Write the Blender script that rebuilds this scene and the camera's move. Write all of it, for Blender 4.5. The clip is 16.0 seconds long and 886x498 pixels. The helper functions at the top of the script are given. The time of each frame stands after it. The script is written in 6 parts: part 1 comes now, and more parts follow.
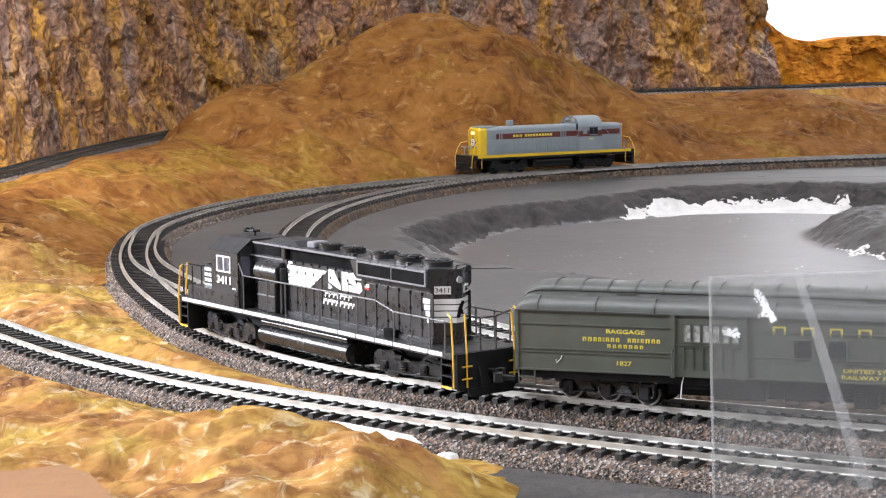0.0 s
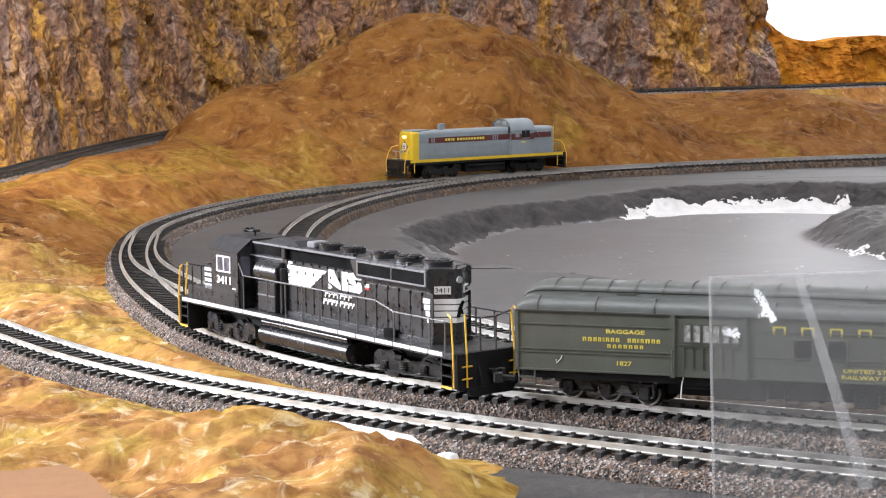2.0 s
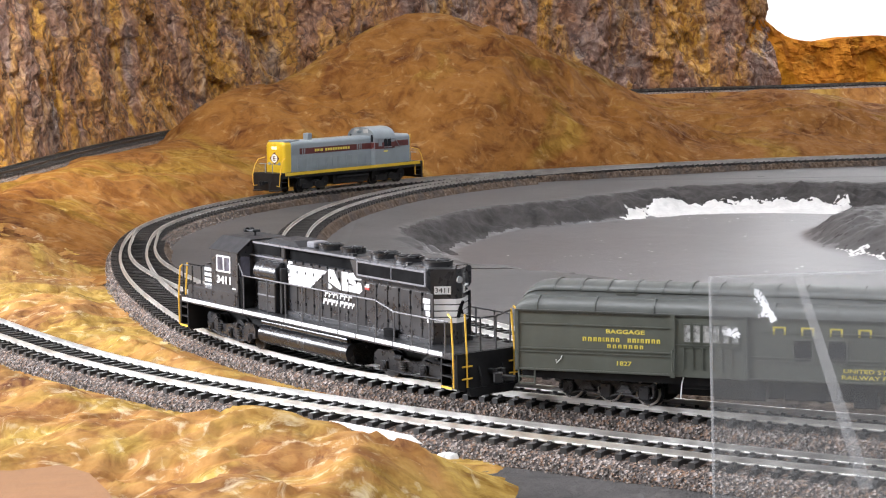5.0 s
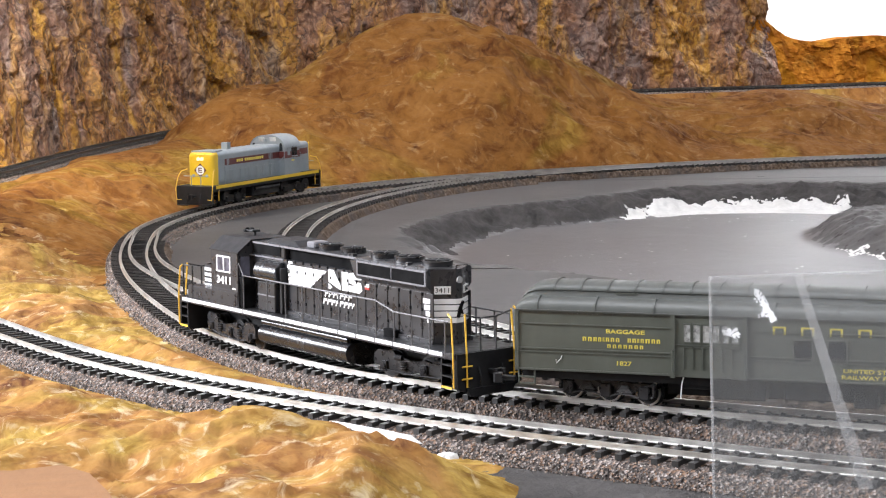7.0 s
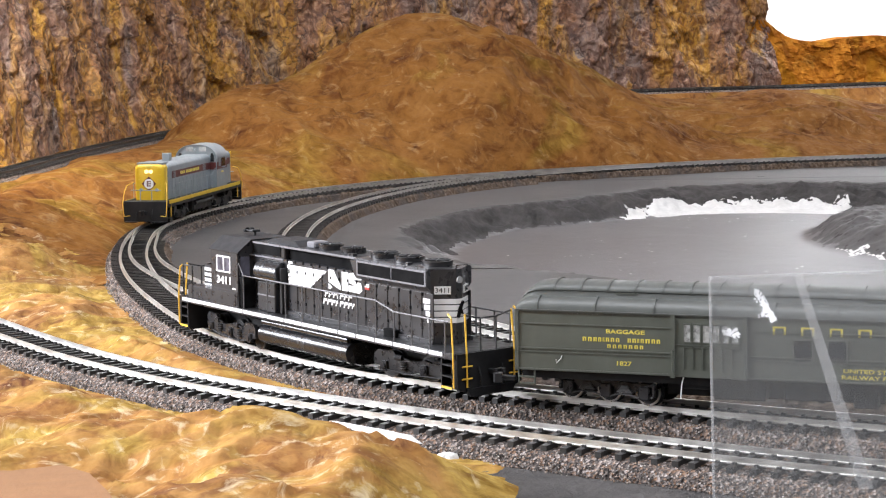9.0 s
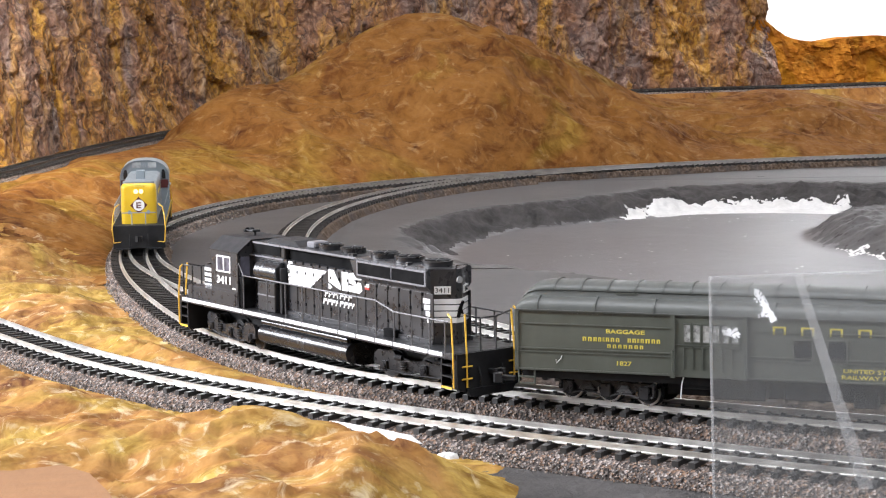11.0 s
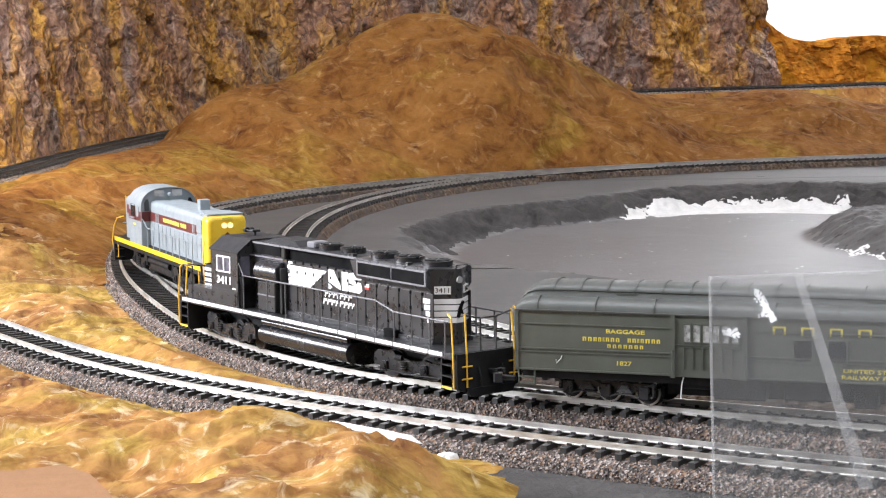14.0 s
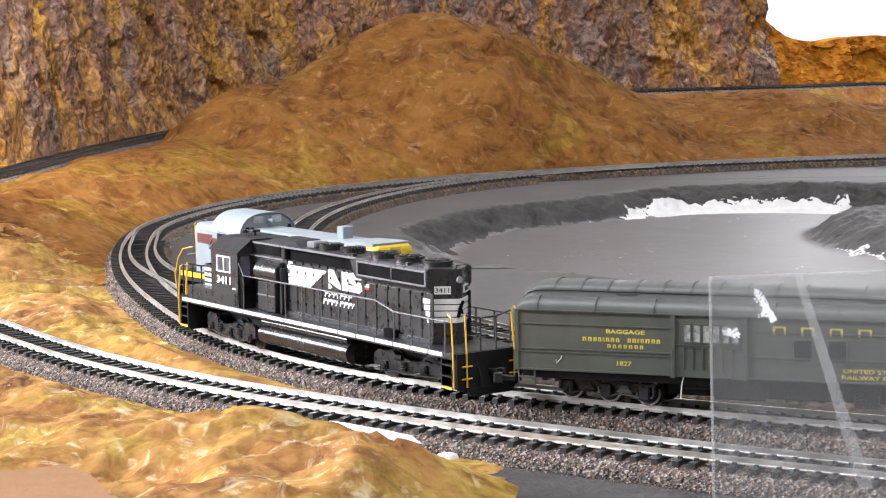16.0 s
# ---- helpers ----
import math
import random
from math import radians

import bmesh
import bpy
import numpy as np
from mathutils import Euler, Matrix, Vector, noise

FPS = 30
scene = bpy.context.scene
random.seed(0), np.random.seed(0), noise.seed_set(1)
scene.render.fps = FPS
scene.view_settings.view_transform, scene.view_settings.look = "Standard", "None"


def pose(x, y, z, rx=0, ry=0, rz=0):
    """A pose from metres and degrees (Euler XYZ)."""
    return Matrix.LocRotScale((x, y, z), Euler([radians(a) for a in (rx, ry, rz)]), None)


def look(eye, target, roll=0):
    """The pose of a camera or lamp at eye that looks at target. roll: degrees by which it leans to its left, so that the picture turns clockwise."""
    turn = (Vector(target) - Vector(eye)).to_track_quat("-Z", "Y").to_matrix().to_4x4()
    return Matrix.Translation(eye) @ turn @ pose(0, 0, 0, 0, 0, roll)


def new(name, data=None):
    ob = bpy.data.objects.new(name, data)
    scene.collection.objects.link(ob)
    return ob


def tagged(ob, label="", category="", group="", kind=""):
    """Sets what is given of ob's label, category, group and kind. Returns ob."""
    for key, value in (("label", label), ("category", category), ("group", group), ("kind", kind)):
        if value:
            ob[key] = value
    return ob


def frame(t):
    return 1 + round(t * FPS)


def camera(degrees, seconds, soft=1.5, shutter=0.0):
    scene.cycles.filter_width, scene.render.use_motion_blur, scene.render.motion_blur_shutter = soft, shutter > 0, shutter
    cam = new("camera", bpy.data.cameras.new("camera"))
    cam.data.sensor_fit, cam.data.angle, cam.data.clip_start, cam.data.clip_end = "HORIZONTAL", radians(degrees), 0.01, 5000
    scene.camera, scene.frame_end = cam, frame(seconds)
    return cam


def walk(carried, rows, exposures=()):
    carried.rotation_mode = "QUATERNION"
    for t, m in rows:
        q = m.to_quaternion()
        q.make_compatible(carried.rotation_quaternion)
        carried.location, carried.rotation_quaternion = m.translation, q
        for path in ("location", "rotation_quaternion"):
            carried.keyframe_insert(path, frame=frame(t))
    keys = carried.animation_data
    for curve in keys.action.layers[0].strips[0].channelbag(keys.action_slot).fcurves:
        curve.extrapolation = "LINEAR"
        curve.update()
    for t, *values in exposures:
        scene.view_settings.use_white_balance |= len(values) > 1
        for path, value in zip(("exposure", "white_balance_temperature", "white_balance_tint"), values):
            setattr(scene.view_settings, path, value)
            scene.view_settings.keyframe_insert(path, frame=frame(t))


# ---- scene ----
# A model railway at HO size: the rail tops lie at z = 0.
cam = camera(25.5, 16.0, soft=1.15)
EYE = (0.0, 0.0, 0.1516)
VIEW = look(EYE, (0.0, 0.99317, 0.1516 - 0.11668), -0.712)
walk(cam, [(0.0, VIEW), (16.0, VIEW)], [(0.0, 0.0), (16.0, 0.0)])

# ---- world and lamps ----
world = bpy.data.worlds.new("room_air")
scene.world = world
world.use_nodes = True
world.node_tree.nodes["Background"].inputs[0].default_value = (0.98, 0.98, 1.0, 1)
world.node_tree.nodes["Background"].inputs[1].default_value = 0.22


def area_lamp(name, at, to, sx, sy, watts, colour, spread=180):
    data = bpy.data.lights.new(name, "AREA")
    data.shape, data.size, data.size_y, data.energy, data.color = "RECTANGLE", sx, sy, watts, colour
    data.spread = radians(spread)
    ob = new(name, data)
    ob.matrix_world = look(at, to)
    return ob


area_lamp("ceiling_lamp", (0.05, 0.95, 1.6), (0.05, 1.35, 0.0), 1.2, 0.3, 19, (0.905, 0.925, 1.0))
# Invented fill, added to brighten the near faces turned to the camera.
area_lamp("added_front_fill", (0.2, -0.05, 1.15), (0.15, 0.75, 0.0), 0.8, 0.25, 10, (0.905, 0.925, 1.0))
area_lamp("ceiling_lamp", (1.0, 3.25, 1.7), (1.0, 3.8, 0.2), 1.4, 0.2, 46, (0.905, 0.925, 1.0), 105)
area_lamp("ceiling_lamp", (-0.9, 1.4, 1.7), (-0.2, 2.3, 0.05), 1.2, 0.2, 20, (0.905, 0.925, 1.0))
area_lamp("side_lamp", (-1.35, 0.92, 0.50), (-0.05, 0.92, 0.0), 1.1, 0.5, 62, (0.905, 0.925, 1.0))
area_lamp("shelf_lamp", (-0.36, 1.49, 0.25), (-0.42, 1.62, 0.15), 0.06, 0.04, 1.6, (1.0, 0.97, 0.92))


# ---- materials ----
def material(name, colour, rough=0.5, metal=0.0, spec=0.5):
    m = bpy.data.materials.new(name)
    m.use_nodes = True
    b = m.node_tree.nodes["Principled BSDF"]
    b.inputs["Base Color"].default_value = (*colour, 1)
    b.inputs["Roughness"].default_value = rough
    b.inputs["Metallic"].default_value = metal
    b.inputs["Specular IOR Level"].default_value = spec
    return m


class Nodes:
    """Short hand for building a node tree on a material."""

    def __init__(self, m):
        self.t = m.node_tree
        self.b = self.t.nodes["Principled BSDF"]
        self.co = self.t.nodes.new("ShaderNodeTexCoord").outputs["Object"]

    def link(self, a, b):
        self.t.links.new(a, b)

    def mapped(self, sx, sy, sz, turn=0.0):
        n = self.t.nodes.new("ShaderNodeMapping")
        n.inputs["Scale"].default_value = (sx, sy, sz)
        n.inputs["Rotation"].default_value = (0, 0, turn)
        self.link(self.co, n.inputs[0])
        return n.outputs[0]

    def noise(self, scale, detail=5, rough=0.6, co=None, distort=0.0):
        n = self.t.nodes.new("ShaderNodeTexNoise")
        n.inputs["Scale"].default_value, n.inputs["Detail"].default_value = scale, detail
        n.inputs["Roughness"].default_value, n.inputs["Distortion"].default_value = rough, distort
        self.link(co or self.co, n.inputs["Vector"])
        return n.outputs["Fac"]

    def cells(self, scale, feature="F1", co=None, out="Distance"):
        n = self.t.nodes.new("ShaderNodeTexVoronoi")
        n.feature = feature
        n.inputs["Scale"].default_value = scale
        self.link(co or self.co, n.inputs["Vector"])
        return n.outputs[out]

    def ramp(self, fac, stops):
        n = self.t.nodes.new("ShaderNodeValToRGB")
        while len(n.color_ramp.elements) < len(stops):
            n.color_ramp.elements.new(0.5)
        for e, (p, c) in zip(n.color_ramp.elements, stops):
            e.position, e.color = p, (*c, 1)
        self.link(fac, n.inputs[0])
        return n.outputs[0]

    def mix(self, fac, a, b, mode="MIX"):
        n = self.t.nodes.new("ShaderNodeMix")
        n.data_type, n.blend_type = "RGBA", mode
        for value, sock in ((fac, n.inputs[0]), (a, n.inputs[6]), (b, n.inputs[7])):
            if isinstance(value, (int, float)):
                sock.default_value = value
            elif isinstance(value, tuple):
                sock.default_value = (*value, 1)
            else:
                self.link(value, sock)
        return n.outputs[2]

    def bump(self, height, strength, distance):
        n = self.t.nodes.new("ShaderNodeBump")
        n.inputs["Strength"].default_value, n.inputs["Distance"].default_value = strength, distance
        self.link(height, n.inputs["Height"])
        if self.b.inputs["Normal"].is_linked:
            self.link(self.b.inputs["Normal"].links[0].from_socket, n.inputs["Normal"])
        self.link(n.outputs[0], self.b.inputs["Normal"])

    def base(self, c):
        self.link(c, self.b.inputs["Base Color"])


GREY = lambda v: (v, v, v)


def paint(name, colour, rough=0.45, metal=0.0, wear=0.12, spec=0.5):
    """Model paint: slight mottling, dust and an uneven gloss."""
    m = material(name, colour, rough, metal, spec)
    n = Nodes(m)
    a = n.noise(90, 4)
    dark = tuple(c * (1 - wear) for c in colour)
    light = tuple(min(1, c * (1 + wear) + 0.01) for c in colour)
    n.base(n.ramp(a, [(0.3, dark), (0.7, light)]))
    r = n.ramp(n.noise(260, 3), [(0.3, GREY(max(0.05, rough - 0.08))), (0.7, GREY(min(1, rough + 0.12)))])
    n.link(r, n.b.inputs["Roughness"])
    n.bump(n.noise(1500, 2), 0.06, 0.0003)
    return m


def earth_material(name, gain, pale, ochre=0.52, scale=1.0, tan=(1.0, 1.0, 1.0)):
    """Painted plaster hills: burnt orange, rust and yellow ochre brushed wet over one another. gain lightens the
    washes, pale adds cream dabs painted in for glossy highlights.
    """
    m = material(name, (0.3, 0.15, 0.03), 0.7, spec=0.03)
    n = Nodes(m)
    g = lambda r, v, b: (r * gain * tan[0], v * gain * tan[1], b * gain * tan[2])
    turned = n.mapped(1, 0.7, 1.0, 0.5)
    big = n.noise(9 * scale, 3, 0.55, distort=1.2)
    mid = n.noise(24 * scale, 5, 0.6, co=turned, distort=1.1)
    brush = n.noise(60 * scale, 4, 0.6, co=turned, distort=1.4)
    fine = n.noise(230, 4, 0.6, distort=0.6)
    c = n.ramp(mid, [(0.32, g(0.13, 0.044, 0.011)), (0.44, g(0.25, 0.094, 0.015)), (0.56, g(0.37, 0.155, 0.022)), (0.70, g(0.47, 0.220, 0.038))])
    c = n.mix(n.ramp(brush, [(0.40, GREY(0.0)), (0.62, GREY(0.65))]), c, g(0.46, 0.21, 0.034))
    yellow = n.ramp(big, [(ochre, GREY(0)), (ochre + 0.12, GREY(0.8))])
    c = n.mix(yellow, c, n.ramp(brush, [(0.34, g(0.23, 0.115, 0.010)), (0.62, g(0.52, 0.30, 0.035))]))
    dark = n.ramp(n.noise(17 * scale, 4, 0.6, co=n.mapped(0.9, 1.2, 0.8, -0.4), distort=1.6), [(0.58, GREY(0)), (0.70, GREY(0.6))])
    c = n.mix(dark, c, g(0.15, 0.052, 0.014))
    cream = n.ramp(n.noise(42 * scale, 5, 0.62, co=n.mapped(1, 0.8, 1.2, 0.9), distort=2.0), [(0.56, GREY(0)), (0.70, GREY(pale))])
    c = n.mix(cream, c, (0.72 * tan[0], 0.50 * tan[1], 0.15 * tan[2]))
    c = n.mix(n.ramp(fine, [(0.35, GREY(0.2)), (0.5, GREY(0))]), c, g(0.12, 0.045, 0.012))
    n.base(c)
    n.link(n.ramp(brush, [(0.35, GREY(0.9)), (0.65, GREY(0.65))]), n.b.inputs["Roughness"])
    n.bump(n.noise(40 * scale, 3, 0.55, distort=0.5), 0.5, 0.005)
    n.bump(fine, 0.25, 0.0010)
    return m


def cliff_material():
    """Rock castings: purple-brown and grey stone with ochre runs down the face."""
    m = material("painted_rock", (0.225, 0.137, 0.087), 0.6, spec=0.4)
    n = Nodes(m)
    wash = n.noise(8, 4, 0.6, co=n.mapped(1, 1, 0.4), distort=0.7)
    c = n.ramp(wash, [(0.36, (0.269, 0.212, 0.190)), (0.45, (0.321, 0.178, 0.122)), (0.52, (0.376, 0.178, 0.081)), (0.60, (0.501, 0.245, 0.047))])
    chip = n.noise(70, 5, 0.62, co=n.mapped(1, 1, 0.8), distort=1.6)
    c = n.mix(n.ramp(chip, [(0.42, GREY(0.75)), (0.56, GREY(0.0))]), c, (0.106, 0.048, 0.030))
    c = n.mix(n.ramp(chip, [(0.56, GREY(0.0)), (0.70, GREY(0.7))]), c, (0.553, 0.374, 0.232))
    runs = n.ramp(n.noise(17, 4, 0.6, co=n.mapped(1, 1, 0.14), distort=0.8), [(0.50, GREY(0)), (0.60, GREY(0.8))])
    c = n.mix(runs, c, n.ramp(chip, [(0.38, (0.232, 0.086, 0.010)), (0.64, (0.664, 0.351, 0.039))]))
    slate = n.ramp(n.noise(12, 4, 0.6, co=n.mapped(1, 1, 0.2), distort=0.5), [(0.58, GREY(0)), (0.68, GREY(0.7))])
    c = n.mix(slate, c, n.ramp(chip, [(0.38, (0.089, 0.074, 0.074)), (0.64, (0.359, 0.293, 0.262))]))
    warp = n.t.nodes.new("ShaderNodeMix")
    warp.data_type = "VECTOR"
    warp.inputs[0].default_value = 0.035
    vec = n.t.nodes.new("ShaderNodeTexNoise")
    vec.inputs["Scale"].default_value, vec.inputs["Detail"].default_value = 55, 4
    n.link(n.co, vec.inputs["Vector"])
    n.link(n.mapped(0.846, 0.882, 0.900), warp.inputs[4])
    n.link(vec.outputs["Color"], warp.inputs[5])
    edge = n.cells(48, "DISTANCE_TO_EDGE", co=warp.outputs[1])
    split = n.mix(n.ramp(n.noise(50, 4), [(0.47, GREY(0)), (0.55, GREY(1))]), (0, 0, 0), n.ramp(edge, [(0.0, GREY(0.85)), (0.07, GREY(0))]))
    c = n.mix(split, c, (0.049, 0.027, 0.024))
    n.base(c)
    n.bump(n.ramp(edge, [(0.0, GREY(0)), (0.16, GREY(1))]), 0.45, 0.005)
    n.link(n.ramp(chip, [(0.3, GREY(0.62)), (0.7, GREY(0.30))]), n.b.inputs["Roughness"])
    n.bump(chip, 0.6, 0.006)
    n.bump(n.noise(210, 4, 0.6, distort=1.0), 0.6, 0.003)
    return m


def plaster_material(name, lo, hi, scale=18, rough=0.6, bump=0.3, specks=True):
    m = material(name, lo, rough)
    n = Nodes(m)
    c = n.ramp(n.noise(scale, 6, 0.6, distort=0.5), [(0.3, lo), (0.7, hi)])
    c = n.mix(n.ramp(n.noise(scale * 9, 4), [(0.4, GREY(0)), (0.8, GREY(0.35))]), c, tuple(v * 0.6 for v in lo))
    if specks:
        c = n.mix(n.ramp(n.cells(95), [(0.08, GREY(1)), (0.13, GREY(0))]), c, n.mix(n.ramp(n.noise(15), [(0.55, GREY(0)), (0.58, GREY(1))]), c, (0.8, 0.8, 0.78)))
    n.base(c)
    n.bump(n.noise(scale * 6, 6, 0.65), bump, 0.004)
    n.bump(n.noise(700, 4), 0.2, 0.0008)
    return m


def ballast_material():
    m = material("grey_brown_ballast", (0.2, 0.19, 0.18), 0.85, spec=0.2)
    n = Nodes(m)
    g = n.cells(900, out="Color")
    v = n.t.nodes.new("ShaderNodeRGBToBW")
    n.link(g, v.inputs[0])
    c = n.ramp(v.outputs[0], [(0.2, (0.045, 0.037, 0.034)), (0.5, (0.125, 0.105, 0.095)), (0.66, (0.19, 0.115, 0.075)), (0.8, (0.31, 0.27, 0.25))])
    n.base(c)
    n.bump(n.cells(900), 1.0, 0.0012)
    return m


def cork_material():
    """Old cork roadbed: tan crumbs, brown where the cut edge shows."""
    m = material("tan_cork_roadbed", (0.2, 0.15, 0.1), 0.9, spec=0.15)
    n = Nodes(m)
    c = n.ramp(n.noise(300, 4, 0.7), [(0.35, (0.035, 0.022, 0.015)), (0.5, (0.115, 0.080, 0.056)), (0.66, (0.22, 0.175, 0.14))])
    c = n.mix(n.ramp(n.noise(40, 4, 0.6), [(0.45, GREY(0)), (0.62, GREY(0.75))]), c, (0.075, 0.066, 0.064))
    n.base(c)
    n.bump(n.noise(420, 4, 0.65), 1.0, 0.0016)
    return m


def stone_material():
    m = material("ballast_grain", (0.2, 0.19, 0.18), 0.85)
    n = Nodes(m)
    geo = n.t.nodes.new("ShaderNodeNewGeometry")
    n.base(n.ramp(geo.outputs["Random Per Island"], [(0.0, (0.045, 0.039, 0.036)), (0.35, (0.12, 0.108, 0.10)), (0.55, (0.20, 0.18, 0.165)), (0.7, (0.24, 0.145, 0.09)), (1.0, (0.44, 0.41, 0.38))]))
    return m


def tie_material():
    m = material("black_plastic_tie", (0.018, 0.017, 0.017), 0.5)
    n = Nodes(m)
    info = n.t.nodes.new("ShaderNodeObjectInfo")
    c = n.ramp(info.outputs["Random"], [(0.0, (0.012, 0.012, 0.012)), (1.0, (0.03, 0.028, 0.027))])
    n.base(n.mix(n.ramp(n.noise(250, 4), [(0.5, GREY(0)), (0.8, GREY(0.5))]), c, (0.07, 0.063, 0.058)))
    n.bump(n.noise(900, 3, co=n.mapped(0.2, 1, 1)), 0.4, 0.0003)
    return m


def rail_material(name="nickel_silver_rail", dark=1.0):
    m = material(name, (0.72, 0.71, 0.67), 0.36, 1.0)
    n = Nodes(m)
    n.base(n.ramp(n.noise(60, 4, co=n.mapped(1, 1, 1)), [(0.3, (0.55 * dark, 0.53 * dark, 0.50 * dark)), (0.65, (0.78 * dark, 0.77 * dark, 0.74 * dark))]))
    n.link(n.ramp(n.noise(120, 3), [(0.3, GREY(0.36)), (0.7, GREY(0.50))]), n.b.inputs["Roughness"])
    return m


EARTH, EARTH_PALE, CLIFF = earth_material("painted_plaster_earth", 0.57, 0.20, 0.52, 0.80, (0.96, 0.99, 1.7)), earth_material("pale_painted_plaster_earth", 0.96, 0.68, 0.45, 1.35, (0.86, 1.02, 2.2)), cliff_material()
GREY_FLOOR = plaster_material("grey_painted_floor", (0.066, 0.062, 0.064), (0.108, 0.102, 0.105), 7, 0.38, 0.14)
GREY_YARD = plaster_material("dark_grey_yard_paint", (0.046, 0.043, 0.042), (0.075, 0.071, 0.070), 10, 0.55, 0.15, False)
GREY_BANK = plaster_material("dark_grey_plaster", (0.024, 0.021, 0.020), (0.080, 0.073, 0.070), 34, 0.75, 1.0, False)
BARE_PLASTER = plaster_material("bare_white_plaster", (0.58, 0.57, 0.55), (0.76, 0.75, 0.73), 26, 0.6, 0.3, False)
CORK = cork_material()
BALLAST, STONE, TIE, RAIL = ballast_material(), stone_material(), tie_material(), rail_material()
DARK_RAIL = rail_material("darker_rail", 0.22)
WALL_WHITE = plaster_material("white_wall_paint", (0.78, 0.78, 0.77), (0.84, 0.84, 0.83), 5, 0.7, 0.5, False)
PLYWOOD = plaster_material("bare_plywood", (0.30, 0.20, 0.11), (0.40, 0.28, 0.16), 9, 0.7, 0.2, False)
CARDBOARD = plaster_material("tan_cardboard", (0.22, 0.105, 0.040), (0.27, 0.13, 0.05), 14, 0.8, 0.1, False)
FLOOR_GREY = plaster_material("room_floor_carpet", (0.12, 0.11, 0.10), (0.17, 0.16, 0.15), 30, 0.9, 0.5, False)


# ---- mesh helpers ----
def link_mesh(name, verts, faces, mats, parent=None, smooth=False):
    me = bpy.data.meshes.new(name)
    me.from_pydata([tuple(v) for v in verts], [], faces)
    for m in mats if isinstance(mats, (list, tuple)) else [mats]:
        me.materials.append(m)
    if smooth:
        me.polygons.foreach_set("use_smooth", [True] * len(me.polygons))
    ob = new(name, me)
    ob.parent = parent
    return ob


def grid_faces(ni, nj):
    i, j = np.meshgrid(np.arange(ni - 1), np.arange(nj - 1), indexing="ij")
    a = (i * nj + j).ravel()
    return np.stack([a, a + nj, a + nj + 1, a + 1], 1).tolist()


def part(name, bm, mat, parent, label="", smooth=False):
    """Link a bmesh as one mesh object under a thing or a part."""
    bmesh.ops.recalc_face_normals(bm, faces=bm.faces)
    me = bpy.data.meshes.new(name)
    bm.to_mesh(me)
    bm.free()
    me.materials.append(mat)
    if smooth:
        for p in me.polygons:
            p.use_smooth = True
        me.set_sharp_from_angle(angle=radians(40))
    ob = new(name, me)
    ob.parent = parent
    if label:
        ob["label"] = label
    return ob


def box(bm, x0, x1, y0, y1, z0, z1, bevel=0.0):
    m = Matrix.LocRotScale(((x0 + x1) / 2, (y0 + y1) / 2, (z0 + z1) / 2), None, (abs(x1 - x0), abs(y1 - y0), abs(z1 - z0)))
    made = bmesh.ops.create_cube(bm, size=1.0, matrix=m)["verts"]
    if bevel:
        edges = list({e for v in made for e in v.link_edges})
        bmesh.ops.bevel(bm, geom=edges, offset=bevel, segments=1, profile=0.5, affect="EDGES")
    return bm


def rod(bm, a, b, r, n=8):
    a, b = Vector(a), Vector(b)
    turn = (b - a).to_track_quat("Z", "Y")
    m = Matrix.LocRotScale((a + b) / 2, turn, None)
    bmesh.ops.create_cone(bm, cap_ends=True, segments=n, radius1=r, radius2=r, depth=(b - a).length, matrix=m)
    return bm


def wire(bm, points, r, n=6):
    """One bent round wire through the points."""
    p = [Vector(q) for q in points]
    rings = []
    for i, q in enumerate(p):
        d = (p[min(i + 1, len(p) - 1)] - q).normalized() + (q - p[max(i - 1, 0)]).normalized()
        turn = d.to_track_quat("Z", "Y")
        rings.append([bm.verts.new(q + turn @ Vector((r * math.cos(2 * math.pi * k / n), r * math.sin(2 * math.pi * k / n), 0))) for k in range(n)])
    for a, b in zip(rings, rings[1:]):
        shift = min(range(n), key=lambda k: (a[0].co - b[k].co).length)
        for k in range(n):
            bm.faces.new((a[k], a[(k + 1) % n], b[(k + 1 + shift) % n], b[(k + shift) % n]))
    bm.faces.new(rings[0][::-1]), bm.faces.new(rings[-1])
    return bm


def prism(bm, outline, a, b, axis="x"):
    """Extrude a closed outline of pairs from a to b along an axis: x takes (y, z), y takes (x, z), z takes (x, y)."""
    put = {"x": lambda p, k: (k, p[0], p[1]), "y": lambda p, k: (p[0], k, p[1]), "z": lambda p, k: (p[0], p[1], k)}[axis]
    lo, hi = [bm.verts.new(put(p, a)) for p in outline], [bm.verts.new(put(p, b)) for p in outline]
    bm.faces.new(lo), bm.faces.new(hi[::-1])
    for i in range(len(outline)):
        j = (i + 1) % len(outline)
        bm.faces.new((lo[i], hi[i], hi[j], lo[j]))
    return bm


def thing(name, label, category, group="", kind=""):
    return tagged(new(name), label, category, group, kind)


def fbm(x, y, z, octaves=4, rough=0.5):
    s, a = 0.0, 1.0
    for _ in range(octaves):
        s += a * noise.noise((x, y, z))
        x, y, z, a = 2 * x, 2 * y, 2 * z, a * rough
    return s


